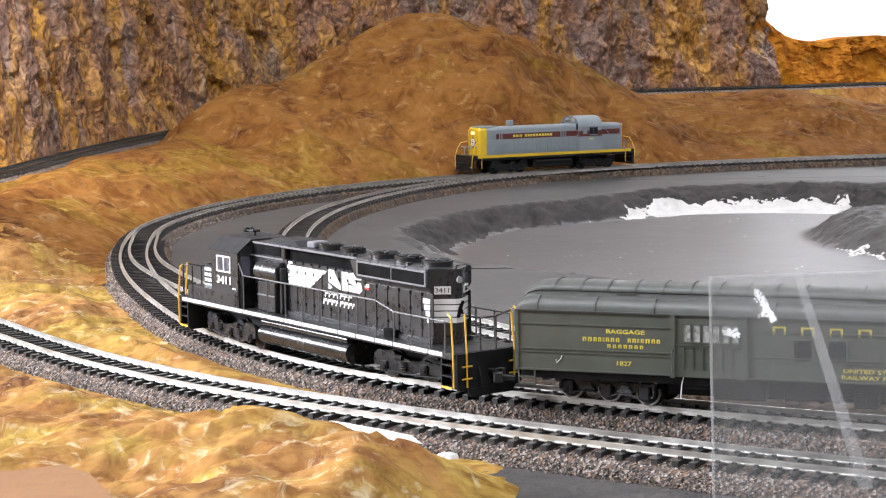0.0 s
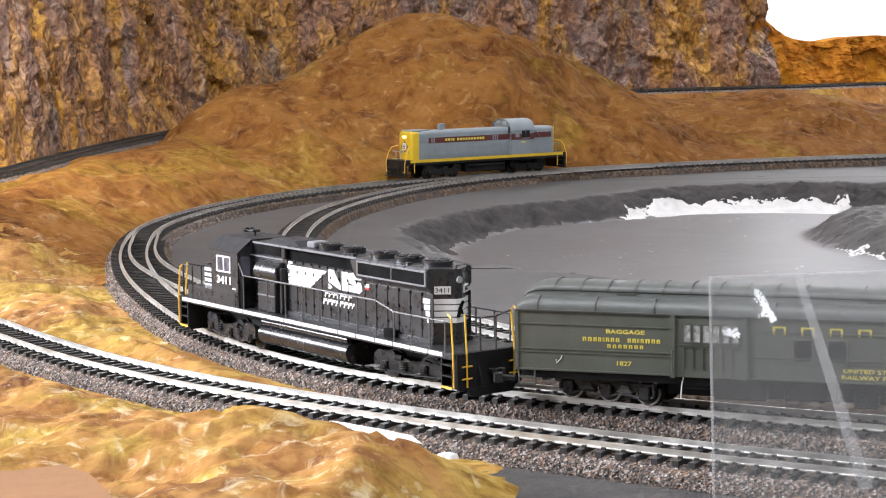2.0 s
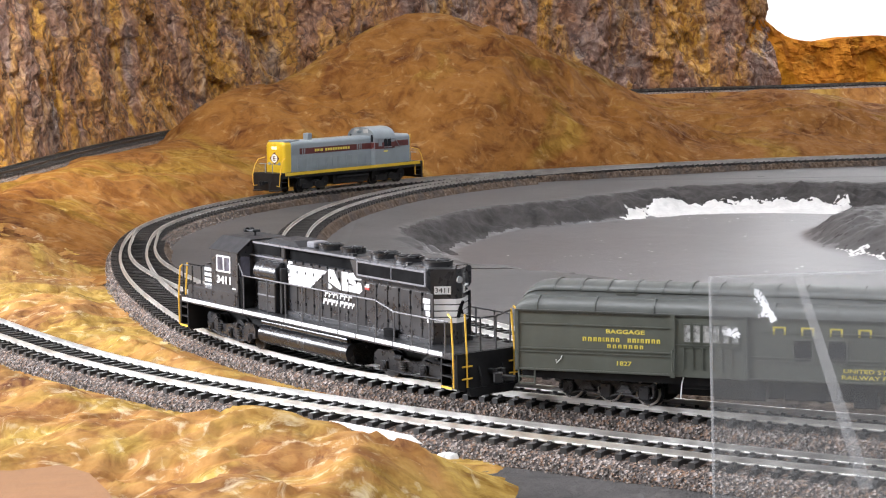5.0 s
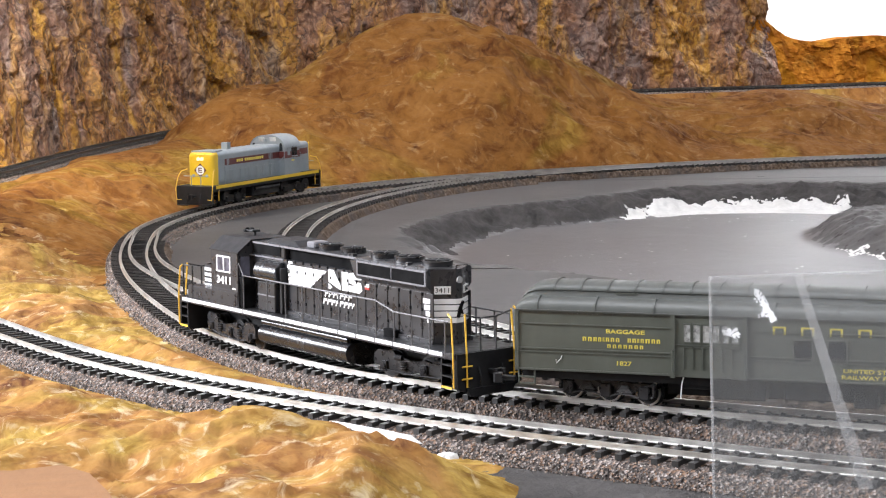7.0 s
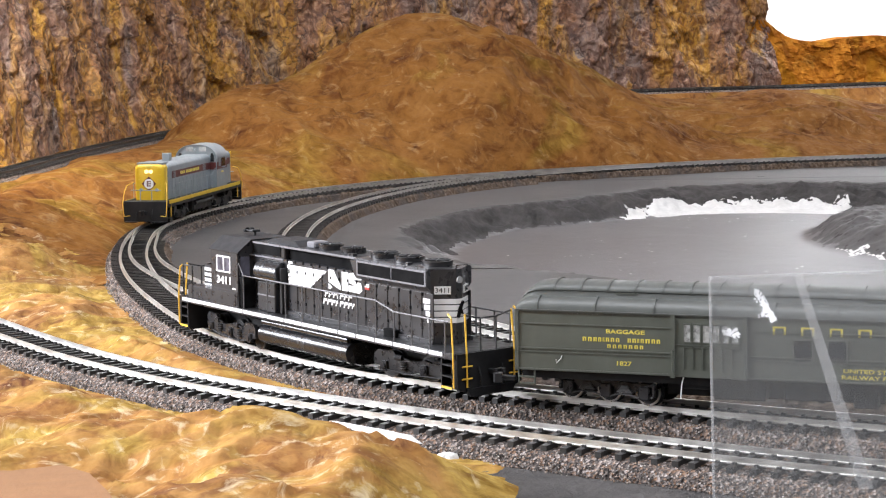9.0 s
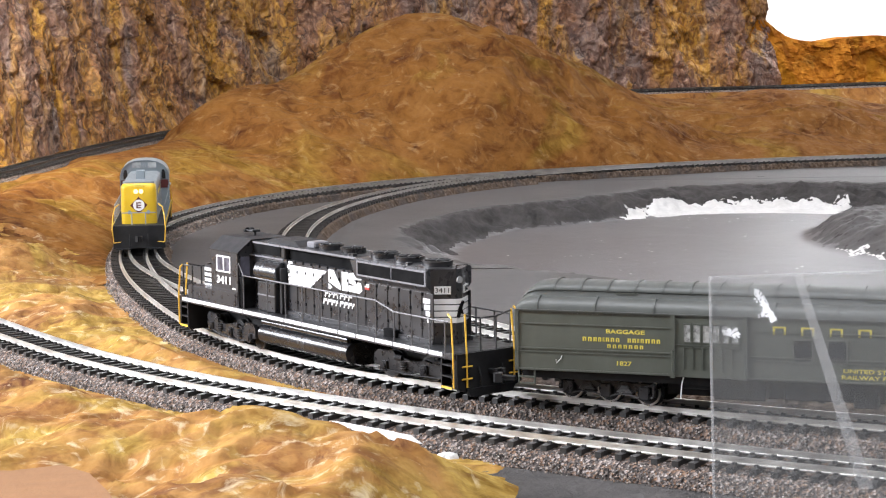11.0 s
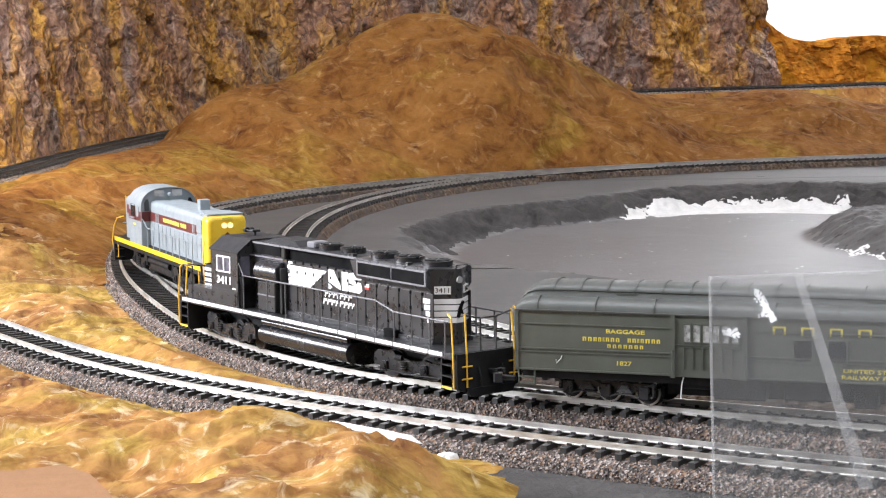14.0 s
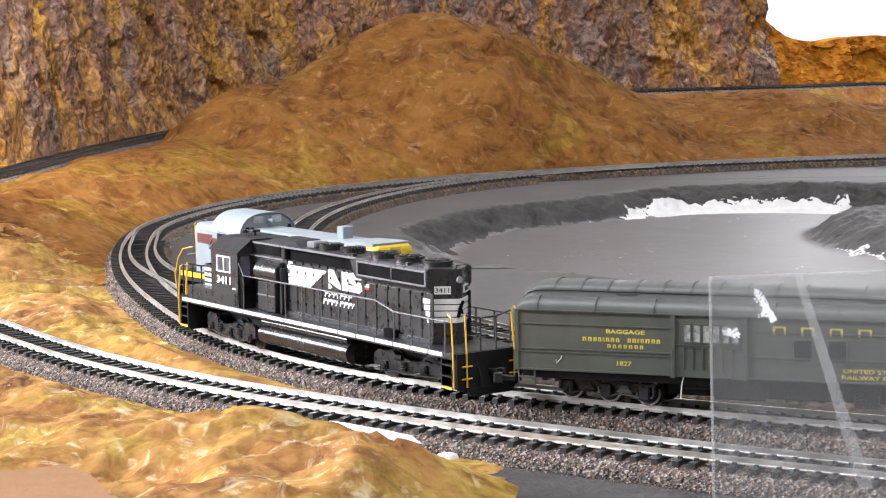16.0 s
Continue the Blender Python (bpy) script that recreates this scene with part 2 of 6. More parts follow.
# ---- routes of the tracks ----
def route(points, step=0.002):
    """A smooth line through the points: places and headings at even steps."""
    p = np.array(points, float)
    p = np.vstack([2 * p[0] - p[1], p, 2 * p[-1] - p[-2]])
    out = []
    for i in range(1, len(p) - 2):
        t = np.linspace(0, 1, 60, endpoint=False)[:, None]
        a, b, c, d = p[i - 1], p[i], p[i + 1], p[i + 2]
        out.append(0.5 * (2 * b + (c - a) * t + (2 * a - 5 * b + 4 * c - d) * t ** 2 + (3 * b - a - 3 * c + d) * t ** 3))
    q = np.vstack(out + [p[-2][None]])
    s = np.r_[0, np.cumsum(np.hypot(q[1:, 0] - q[:-1, 0], q[1:, 1] - q[:-1, 1]))]
    k = np.arange(0, s[-1], step)
    q = np.stack([np.interp(k, s, q[:, i]) for i in range(q.shape[1])], 1)
    g = np.gradient(q[:, :2], axis=0)
    return k, q, np.unwrap(np.arctan2(g[:, 1], g[:, 0]))


MAIN = route([(0.98, 2.17), (0.82, 2.165), (0.68, 2.152), (0.542, 2.129), (0.411, 2.097), (0.285, 2.053), (0.164, 1.995), (0.051, 1.929), (-0.050, 1.846), (-0.133, 1.742), (-0.191, 1.617), (-0.218, 1.48), (-0.213, 1.347), (-0.191, 1.214), (-0.156, 1.085), (-0.108, 0.96), (-0.033, 0.849), (0.075, 0.77), (0.195, 0.708), (0.33, 0.655), (0.5, 0.61)])
BRANCH = route([(0.411, 2.097), (0.285, 2.053), (0.164, 1.995), (0.051, 1.929), (-0.050, 1.846), (-0.133, 1.742), (-0.191, 1.617), (-0.2175, 1.48), (-0.211, 1.372), (-0.199, 1.292), (-0.181, 1.222), (-0.146, 1.13), (-0.1035, 1.0375), (-0.0496, 0.95), (0.03, 0.868), (0.12, 0.812), (0.25, 0.755), (0.5, 0.68)])
SIDING = route([(0.285, 2.05), (0.158, 1.985), (0.055, 1.90), (-0.015, 1.805), (-0.058, 1.71), (-0.087, 1.61), (-0.102, 1.51), (-0.106, 1.40), (-0.098, 1.29), (-0.072, 1.18), (-0.035, 1.08), (0.0, 1.005), (0.045, 0.93), (0.12, 0.87), (0.3, 0.81), (0.5, 0.77)])
OUTER = route([(-0.42, 1.36), (-0.35, 1.22), (-0.28, 1.078), (-0.246, 1.016), (-0.206, 0.952), (-0.163, 0.891), (-0.113, 0.834), (-0.058, 0.784), (0.002, 0.738), (0.065, 0.696), (0.129, 0.658), (0.25, 0.592), (0.42, 0.51)])
UPPER = route([(-0.42, 1.38, 0.032), (-0.37, 1.585, 0.032), (-0.348, 1.775, 0.033), (-0.325, 1.95, 0.034), (-0.273, 2.18, 0.036), (-0.15, 2.5, 0.042), (0.05, 2.67, 0.047), (0.286, 2.77, 0.05), (0.47, 2.845, 0.05), (0.665, 2.94, 0.05), (1.0, 3.05, 0.05), (1.5, 3.15, 0.05)])


def away(q, line):
    """Distances of the places q from a route."""
    p = line[1][::4, :2]
    out = np.empty(len(q))
    for i in range(0, len(q), 20000):
        d = q[i:i + 20000, None, :] - p[None]
        out[i:i + 20000] = np.sqrt((d ** 2).sum(2).min(1))
    return out


def smooth(u):
    u = np.clip(u, 0, 1)
    return u * u * (3 - 2 * u)


# ---- the ground of the layout ----
BASE = -0.0105


def value_noise(x, y, scale, seed=0.0, octaves=4, rough=0.5):
    return np.array([fbm(a * scale, b * scale, seed, octaves, rough) for a, b in zip(x, y)])


def field(name, x0, x1, y0, y1, step, height, mat_of, mats, keep=None):
    nx, ny = int((x1 - x0) / step) + 1, int((y1 - y0) / step) + 1
    x, y = np.meshgrid(np.linspace(x0, x1, nx), np.linspace(y0, y1, ny), indexing="ij")
    x, y = x.ravel(), y.ravel()
    z = height(x, y)
    faces = grid_faces(nx, ny)
    if keep is not None:
        k = keep(x, y, z)
        faces = [f for f in faces if any(k[i] for i in f)]
        used = sorted({i for f in faces for i in f})
        at = {v: i for i, v in enumerate(used)}
        faces = [[at[i] for i in f] for f in faces]
        x, y, z = x[used], y[used], z[used]
    ob = link_mesh(name, np.stack([x, y, z], 1), faces, mats, smooth=True)
    if mat_of is not None:
        f = np.array(faces)
        cx, cy, cz = x[f].mean(1), y[f].mean(1), z[f].mean(1)
        ob.data.polygons.foreach_set("material_index", mat_of(cx, cy, cz).astype(np.int32))
    return ob


PIT_C, PIT_Z = (0.33, 1.53), -0.030


RIM = ((-180, 0.97), (-150, 1.0), (60, 1.0), (75, 1.0), (96, 0.99), (117, 0.87), (135, 0.81), (152, 0.86), (180, 0.97))
FLOOR = ((-180, 0.82), (-150, 0.85), (60, 0.62), (86, 0.60), (103, 0.655), (120, 0.69), (129, 0.695), (147, 0.75), (180, 0.82))


def pit_depth(x, y):
    """0 on the rim, 1 on the floor of the sunken basin inside the loop."""
    a = np.degrees(np.arctan2(y - PIT_C[1], x - PIT_C[0]))
    r = np.hypot((x - PIT_C[0]) / 0.385, (y - PIT_C[1]) / 0.405)
    wob = 0.010 * np.sin(np.radians(7 * a + 110)) + 0.006 * np.sin(np.radians(17 * a))
    rim, flat = np.interp(a, *zip(*RIM)) + wob, np.interp(a, *zip(*FLOOR)) + wob
    return smooth((rim - r) / (rim - flat))


def ground_height(x, y):
    n1, n2 = value_noise(x, y, 9, 3.0, 3), value_noise(x, y, 40, 7.0, 4, 0.6)
    d = pit_depth(x, y)
    slope = d * (1 - d) * 4
    z = BASE + (PIT_Z - BASE) * d + slope * (0.005 * n1 + 0.007 * n2) + 0.0006 * n1 * (1 - d)
    mound = np.exp(-((((x - 0.392) / 0.085) ** 2 + ((y - 1.56) / 0.14) ** 2) ** 4))
    return z + mound * (0.021 + 0.004 * n1 + 0.004 * n2)


def ground_mats(x, y, z):
    d = pit_depth(x, y)
    n = value_noise(x, y, 55, 11.0, 4, 0.6)
    a = np.degrees(np.arctan2(y - PIT_C[1], x - PIT_C[0]))
    bank = (d > 0.05 + 0.05 * n) & (d < np.minimum(0.985, 0.93 + 0.12 * n)) & (y > 1.50)
    rm = ((x - 0.392) / 0.094) ** 2 + ((y - 1.56) / 0.156) ** 2
    mound = (rm < 1.0 + 0.25 * n) & (d > 0.6)
    m = value_noise(x, y, 210, 17.0, 3, 0.7)
    bare = (d > 0.56 + 0.05 * n + 0.13 * m) & (d < 0.992) & (a > 80 + 5 * n) & (a < 124 + 7 * n)
    bare |= (rm > 0.95 + 0.2 * n) & (rm < 1.10 + 0.3 * n) & (y < 1.50) & (d > 0.9)
    front = y < np.interp(x, OUTER[1][:, 0], OUTER[1][:, 1]) + 0.01
    speck = mound & (m > 0.55)
    out = np.where((bank & ~mound) | speck | front, 1, 0)
    out = np.where((out == 0) & ((d < 0.5) | mound), 3, out)
    return np.where(bare & ~mound, 2, out)


BX0, BX1, BY0, BY1 = -0.07, 0.46, 1.27, 1.95


def rest_height(x, y):
    inside = (x > BX0 + 0.001) & (x < BX1 - 0.001) & (y > BY0 + 0.001) & (y < BY1 - 0.001)
    return ground_height(x, y) - 0.003 * inside


def rest_keep(x, y, z):
    return ~((x > BX0 + 0.012) & (x < BX1 - 0.012) & (y > BY0 + 0.012) & (y < BY1 - 0.012))


basin = field("basin", BX0, BX1, BY0, BY1, 0.0022, ground_height, ground_mats, [GREY_FLOOR, GREY_BANK, BARE_PLASTER, GREY_YARD])
tagged(basin, "sunken grey basin with rough dark banks and a bare white plaster strip", "basin", kind="structure")
ground = field("ground", -0.6, 1.25, 0.42, 2.45, 0.006, rest_height, ground_mats, [GREY_FLOOR, GREY_BANK, BARE_PLASTER, GREY_YARD], rest_keep)
tagged(ground, "grey painted plaster ground with a sunken basin inside the loop", "ground", kind="structure")

# Crest of the brown hill behind the loop: place and height along it.
CREST = route([(1.6, 1.9, 0.05), (1.15, 2.35, 0.05), (0.8, 2.52, 0.046), (0.60, 2.55, 0.036), (0.50, 2.53, 0.048), (0.415, 2.50, 0.056), (0.33, 2.45, 0.049), (0.243, 2.40, 0.058), (0.187, 2.36, 0.088), (0.117, 2.31, 0.114), (0.05, 2.27, 0.138), (-0.008, 2.24, 0.1575), (-0.055, 2.20, 0.1535), (-0.10, 2.17, 0.128), (-0.136, 2.15, 0.111), (-0.160, 2.12, 0.0935), (-0.180, 2.10, 0.0856), (-0.194, 2.07, 0.0866), (-0.218, 2.04, 0.0825), (-0.233, 2.01, 0.072), (-0.2445, 1.98, 0.0537), (-0.253, 1.95, 0.041), (-0.279, 1.80, 0.0345), (-0.298, 1.69, 0.0345), (-0.312, 1.60, 0.033), (-0.322, 1.52, 0.028), (-0.333, 1.44, 0.0265), (-0.35, 1.34, 0.024), (-0.40, 1.2, 0.005), (-0.42, 1.08, -0.03)])


def chips(x, y, z, scale, size):
    """Relief of flat chipped facets, each cell tilted its own way."""
    w = noise.noise_vector((x * scale * 0.7, y * scale * 0.7, z * scale * 0.7)) * 0.45
    p = Vector((x * scale, y * scale, z * scale)) + w
    c = noise.voronoi(p)[1][0]
    return size * (noise.cell_vector(c * 7.3) * 2 - Vector((1, 1, 1))).dot(p - c)


def hill_mesh():
    """The hill as a fan: from the track's outer edge up to the crest and down behind it."""
    c = CREST[1]
    mid = np.array((0.33, 1.50))
    edge = MAIN[1][:, :2] + 0.0175 * np.stack([np.sin(MAIN[2]), -np.cos(MAIN[2])], 1)
    ang = np.unwrap(np.arctan2(edge[:, 1] - mid[1], edge[:, 0] - mid[0]))
    rad = np.hypot(edge[:, 0] - mid[0], edge[:, 1] - mid[1])
    ca = np.unwrap(np.arctan2(c[:, 1] - mid[1], c[:, 0] - mid[0]))
    cr = np.hypot(c[:, 0] - mid[0], c[:, 1] - mid[1])
    ca += 2 * math.pi * round((ang[200] - ca[len(ca) // 3]) / (2 * math.pi))
    base_r = np.interp(ca, ang, rad)
    u = np.r_[np.linspace(0, 1, 110), 1 + np.linspace(0.02, 1, 26)]
    verts = []
    for i in range(len(c)):
        zc = c[i, 2]
        up = 1.5 + 0.4 * min(1, max(0, (zc - 0.03) / 0.05))
        for k in u:
            if k <= 1:
                r = base_r[i] + (cr[i] - base_r[i]) * k
                z = -0.0075 + (zc + 0.0075) * (1 - (1 - k) ** up) ** 0.85
            else:
                r = cr[i] + (k - 1) * 0.16
                z = zc - (zc + 0.012) * (math.sin((k - 1) * math.pi / 2)) ** 1.5
            x, y = mid[0] + r * math.cos(ca[i]), mid[1] + r * math.sin(ca[i])
            w = min(1.0, k * 3.0) * min(1, max(0.25, abs(1 - k) * 4))
            tall = 0.35 + 0.65 * min(1, max(0, zc) / 0.1)
            lump = 0.020 * fbm(x * 7, y * 7, z * 9, 2)
            fold = 0.018 * (0.10 - abs(noise.noise((x * 10 + 3, y * 10, z * 8)))) + 0.010 * (0.12 - abs(noise.noise((x * 23 + 9, y * 23, z * 19))))
            lump += chips(x, y, z, 30, 0.0045) + 0.002 * noise.noise((x * 70, y * 70, z * 60))
            z += w * tall * (lump + fold) * (1 if z > 0.01 else 0.6)
            verts.append((x, y, z))
    return link_mesh("hill", verts, grid_faces(len(c), len(u)), EARTH, smooth=True)


hill = tagged(hill_mesh(), "ochre and rust painted plaster hill behind the curved track", "hill", kind="structure")


def shelf_mesh():
    k, q, h = UPPER
    q, h = q[::4], h[::4]
    offs = [0.06, 0.03, 0.018, -0.018, -0.05, -0.12]
    verts = []
    for p, a in zip(q, h):
        for o in offs:
            x, y = p[0] + math.sin(a) * o, p[1] - math.cos(a) * o
            z = p[2] - 0.007 + (0.0 if abs(o) < 0.04 else 0.004 * noise.noise((x * 20, y * 20, 1)))
            if o > 0.04:
                z -= 0.05
            verts.append((x, y, z))
    return link_mesh("track_shelf", verts, grid_faces(len(q), len(offs)), EARTH, smooth=True)


tagged(shelf_mesh(), "brown plaster shelf carrying the upper track", "shelf", kind="structure")

CLIFF_FOOT = route([(-0.50, 1.2), (-0.45, 1.40), (-0.405, 1.60), (-0.385, 1.80), (-0.36, 1.98), (-0.315, 2.20), (-0.20, 2.53), (0.03, 2.715), (0.27, 2.815), (0.43, 2.875), (0.505, 2.905)])
LOW_FOOT = route([(0.47, 2.892), (0.56, 2.94), (0.66, 2.985), (0.85, 3.06), (1.1, 3.12), (1.5, 3.22)])


def rock_face(name, line, top_of, lean, amp):
    k, q, h = line
    nz = 200
    verts = []
    for i, (p, a) in enumerate(zip(q, h)):
        top = top_of(p[0], p[1], i / (len(q) - 1))
        for j in range(nz):
            v = j / (nz - 1)
            z = 0.02 + (top - 0.02) * v
            if z < 0.02:
                z = 0.02 + 0.001 * j
            x, y = p[0] - math.sin(a) * lean * v, p[1] + math.cos(a) * lean * v
            col = fbm(x * 11, y * 11, z * 1.5, 3)
            blk = noise.noise((x * 26, y * 26, z * 18))
            d = amp * (0.50 * col + 0.08 * blk) + chips(x, y, z * 0.7, 20, amp * 0.30) + chips(x + 3, y, z * 0.8, 48, amp * 0.16) + chips(x, y + 5, z, 110, amp * 0.07)
            d *= min(1, 0.3 + v * 6)
            verts.append((x + math.sin(a) * d, y - math.cos(a) * d, z + 0.004 * blk * v))
        for z in (top - 0.004, 0.0):
            verts.append((p[0] - math.sin(a) * (lean + 0.07), p[1] + math.cos(a) * (lean + 0.07), z))
    return link_mesh(name, verts, grid_faces(len(q), nz + 2), CLIFF, smooth=True)


cliff = tagged(rock_face("cliff", CLIFF_FOOT, lambda x, y, u: 0.55 if u < 0.985 else 0.55 - (u - 0.985) * 14, 0.12, 0.036), "purple-brown and ochre rock cliff casting above the upper track", "cliff", kind="structure")
low = rock_face("rock_bank", LOW_FOOT, lambda x, y, u: 0.112 + 0.036 * math.exp(-(u / 0.05) ** 2) - 0.010 * smooth(u / 0.4) + 0.008 * noise.noise((x * 9, 0.5, 2)) + 0.010 * math.exp(-((u - 0.2) / 0.05) ** 2), 0.03, 0.022)
low.data.materials[0] = earth_material("rust_bank_earth", 1.0, 0.3, 0.5, 0.8, (1.0, 0.85, 0.6))
tagged(low, "low rust-brown plaster bank before the white wall", "bank", kind="structure")


# Brown banks between and before the tracks.
def bank_height(x, y):
    q = np.stack([x, y], 1)
    dm, do = away(q, MAIN), away(q, OUTER)
    d = np.minimum(dm, do)
    n1, n3 = value_noise(x, y, 9, 21.0, 2), value_noise(x, y, 120, 4.0, 2)
    crease = 0.10 - np.abs(value_noise(x + 0.3 * y, y, 13, 31.0, 2))
    small = 0.12 - np.abs(value_noise(x, y - 0.5 * x, 34, 35.0, 2))
    flake = np.array([chips(a, b, 0.2, 42, 0.0022) + chips(a, b, 0.7, 105, 0.0008) for a, b in zip(x, y)])
    front = (y < np.interp(x, OUTER[1][:, 0], OUTER[1][:, 1]))
    rise = smooth((d - np.where(front, 0.027, 0.0175)) / 0.055)
    h = rise * (0.012 + 0.010 * n1 + 0.012 * crease) + smooth((d - 0.016) / 0.02) * (0.0035 * small + flake + 0.0004 * n3)
    edge = smooth((0.090 - x - (0.75 - y) * 0.45) / 0.06)
    h = np.where(front, (h + 0.004 * rise) * edge - 0.006 * (1 - edge), h)
    left = smooth((-0.20 - x) / 0.16)
    h = np.where(front, h, h + left * 0.012 * smooth((y - 1.0) / 0.2))
    return -0.0095 + h - 0.006 * (1 - smooth((d - 0.012) / 0.008))


def bank_keep(x, y, z):
    q = np.stack([x, y], 1)
    inside = y > np.interp(x, np.array([-0.25, -0.191, -0.156, -0.108, -0.033, 0.075, 0.195]), np.array([1.46, 1.214, 1.085, 0.96, 0.849, 0.77, 0.708]))
    inside &= x > -0.205
    far = (away(q, MAIN) > 0.011) & (away(q, OUTER) > 0.011)
    return far & ~inside & (x < 0.14) & ~((x > -0.02) & (y > np.interp(x, OUTER[1][:, 0], OUTER[1][:, 1])))


bank = field("bank", -0.62, 0.2, 0.42, 1.5, 0.0024, bank_height, None, [EARTH_PALE], bank_keep)
tagged(bank, "ochre painted plaster banks beside the near tracks", "bank", kind="structure")


# ---- tracks ----
GAUGE = 0.0087
RAIL_FORM = [(-0.00095, -0.0025), (0.00095, -0.0025), (0.00095, -0.0021), (0.00038, -0.0018), (0.00038, -0.0009), (0.00046, -0.0007), (0.00046, 0.0), (-0.00046, 0.0), (-0.00046, -0.0007), (-0.00038, -0.0009), (-0.00038, -0.0018), (-0.00095, -0.0021)]


def level(line):
    return line[1][:, 2] if line[1].shape[1] > 2 else np.zeros(len(line[1]))


def sweep(name, line, form, offset, mat, parent=None, i0=0, i1=None, every=3, rough=0.0):
    q, h, z = line[1][i0:i1:every], line[2][i0:i1:every], level(line)[i0:i1:every]
    verts, n = [], len(form)
    for k in range(len(q)):
        nx, ny = -math.sin(h[k]), math.cos(h[k])
        for a, b in form:
            o = offset + a
            r = rough * noise.noise((q[k, 0] * 150 + o * 900, q[k, 1] * 150, b * 900)) if rough else 0.0
            verts.append((q[k, 0] + nx * (o + r * 2), q[k, 1] + ny * (o + r * 2), z[k] + b + r))
    faces = []
    for k in range(len(q) - 1):
        for j in range(n):
            m = (j + 1) % n
            faces.append((k * n + j, k * n + m, (k + 1) * n + m, (k + 1) * n + j))
    faces += [tuple(range(n))[::-1], tuple((len(q) - 1) * n + j for j in range(n))]
    return link_mesh(name, verts, faces, mat, parent)


def tie_bmesh(bm, m=None):
    box(bm, -0.0013, 0.0013, -0.0148, 0.0148, -0.0046, -0.0026)
    for s in (-1, 1):
        for o in (-0.0017, 0.0017):
            y = s * GAUGE + o
            box(bm, -0.0008, 0.0008, y - 0.0005, y + 0.0005, -0.0026, -0.0017)
    return bm


_b = tie_bmesh(bmesh.new())
TIE_MESH = bpy.data.meshes.new("tie")
_b.to_mesh(TIE_MESH)
_b.free()
TIE_MESH.materials.append(TIE)
TIE_V = np.array([v.co for v in TIE_MESH.vertices])
TIE_F = [list(p.vertices) for p in TIE_MESH.polygons]


def track(label, line, i0=0, i1=None, ties_from=0, singles=(0, 0), pitch=0.0072, bed=(0.0155, 0.0225), rails_from=0, group="railway tracks", metal=None, cork_to=0):
    """A track along a route: rails, ties (those between the two distances as parts of their own, the rest in one) and its ballast bed."""
    t = thing("railway_track", label, "track", group)
    i1 = i1 or len(line[0])
    for s in (-1, 1):
        sweep("rail", line, RAIL_FORM, s * GAUGE, metal or RAIL, t, max(i0, rails_from), i1)
    rnd = random.Random(5)
    verts, faces = [], []
    z = level(line)
    for d in np.arange(line[0][max(i0, ties_from)], line[0][i1 - 1], pitch):
        k = int(d / 0.002)
        m = pose(line[1][k, 0], line[1][k, 1], z[k], 0, 0, math.degrees(line[2][k]) + rnd.uniform(-0.6, 0.6))
        if singles[0] <= d < singles[1]:
            ob = new("tie", TIE_MESH)
            ob.parent = t
            ob.matrix_basis = m
        else:
            mm = np.array(m)
            n = len(verts)
            verts.extend((TIE_V @ mm[:3, :3].T + mm[:3, 3]).tolist())
            faces.extend([[n + i for i in f] for f in TIE_F])
    if verts:
        tagged(link_mesh("tie_run", verts, faces, TIE, t), kind="stuff")
    a, b = bed
    form = [(-b, -0.0135), (-b * 0.97, -0.0100), (-a * 1.06, -0.0056), (-a * 0.9, -0.0045), (-0.008, -0.0043), (0, -0.0043), (0.008, -0.0043), (a * 0.9, -0.0045), (a * 1.06, -0.0056), (b * 0.97, -0.0100), (b, -0.0135)]
    c1 = int(cork_to / 0.002)
    if c1:
        ob = sweep("cork_roadbed", line, [(u, -0.0135 if abs(u) > b * 0.9 else w) for u, w in form], 0, CORK, None, max(i0, ties_from), min(c1, i1), 1, 0.0007)
        tagged(ob, "tan and brown cork roadbed under the rails", "roadbed", "cork roadbeds", "structure")
    if c1 >= i1 - 2:
        return t
    ob = sweep("ballast_bed", line, form, 0, BALLAST, None, max(i0, ties_from, c1), i1, 1 if singles[1] else 3, 0.0005)
    tagged(ob, "grey-brown stone ballast bed under the rails", "ballast", "ballast beds", "stuff")
    return t


track("nickel silver rails on black ties along the main loop", MAIN, singles=(1.28, 2.9), bed=(0.0155, 0.0205), cork_to=1.42)
track("nickel silver rails of the track curving past in front", OUTER, singles=(0.25, 1.05))
track("diverging branch track behind the black locomotive", BRANCH, ties_from=518, rails_from=425, singles=(1.03, 1.25), cork_to=9.0)
track("inner siding track curving over the grey ground", SIDING, ties_from=120, rails_from=40, singles=(0.25, 0.75), cork_to=9.0)
track("upper track with darker rails on the cliff shelf", UPPER, metal=DARK_RAIL)


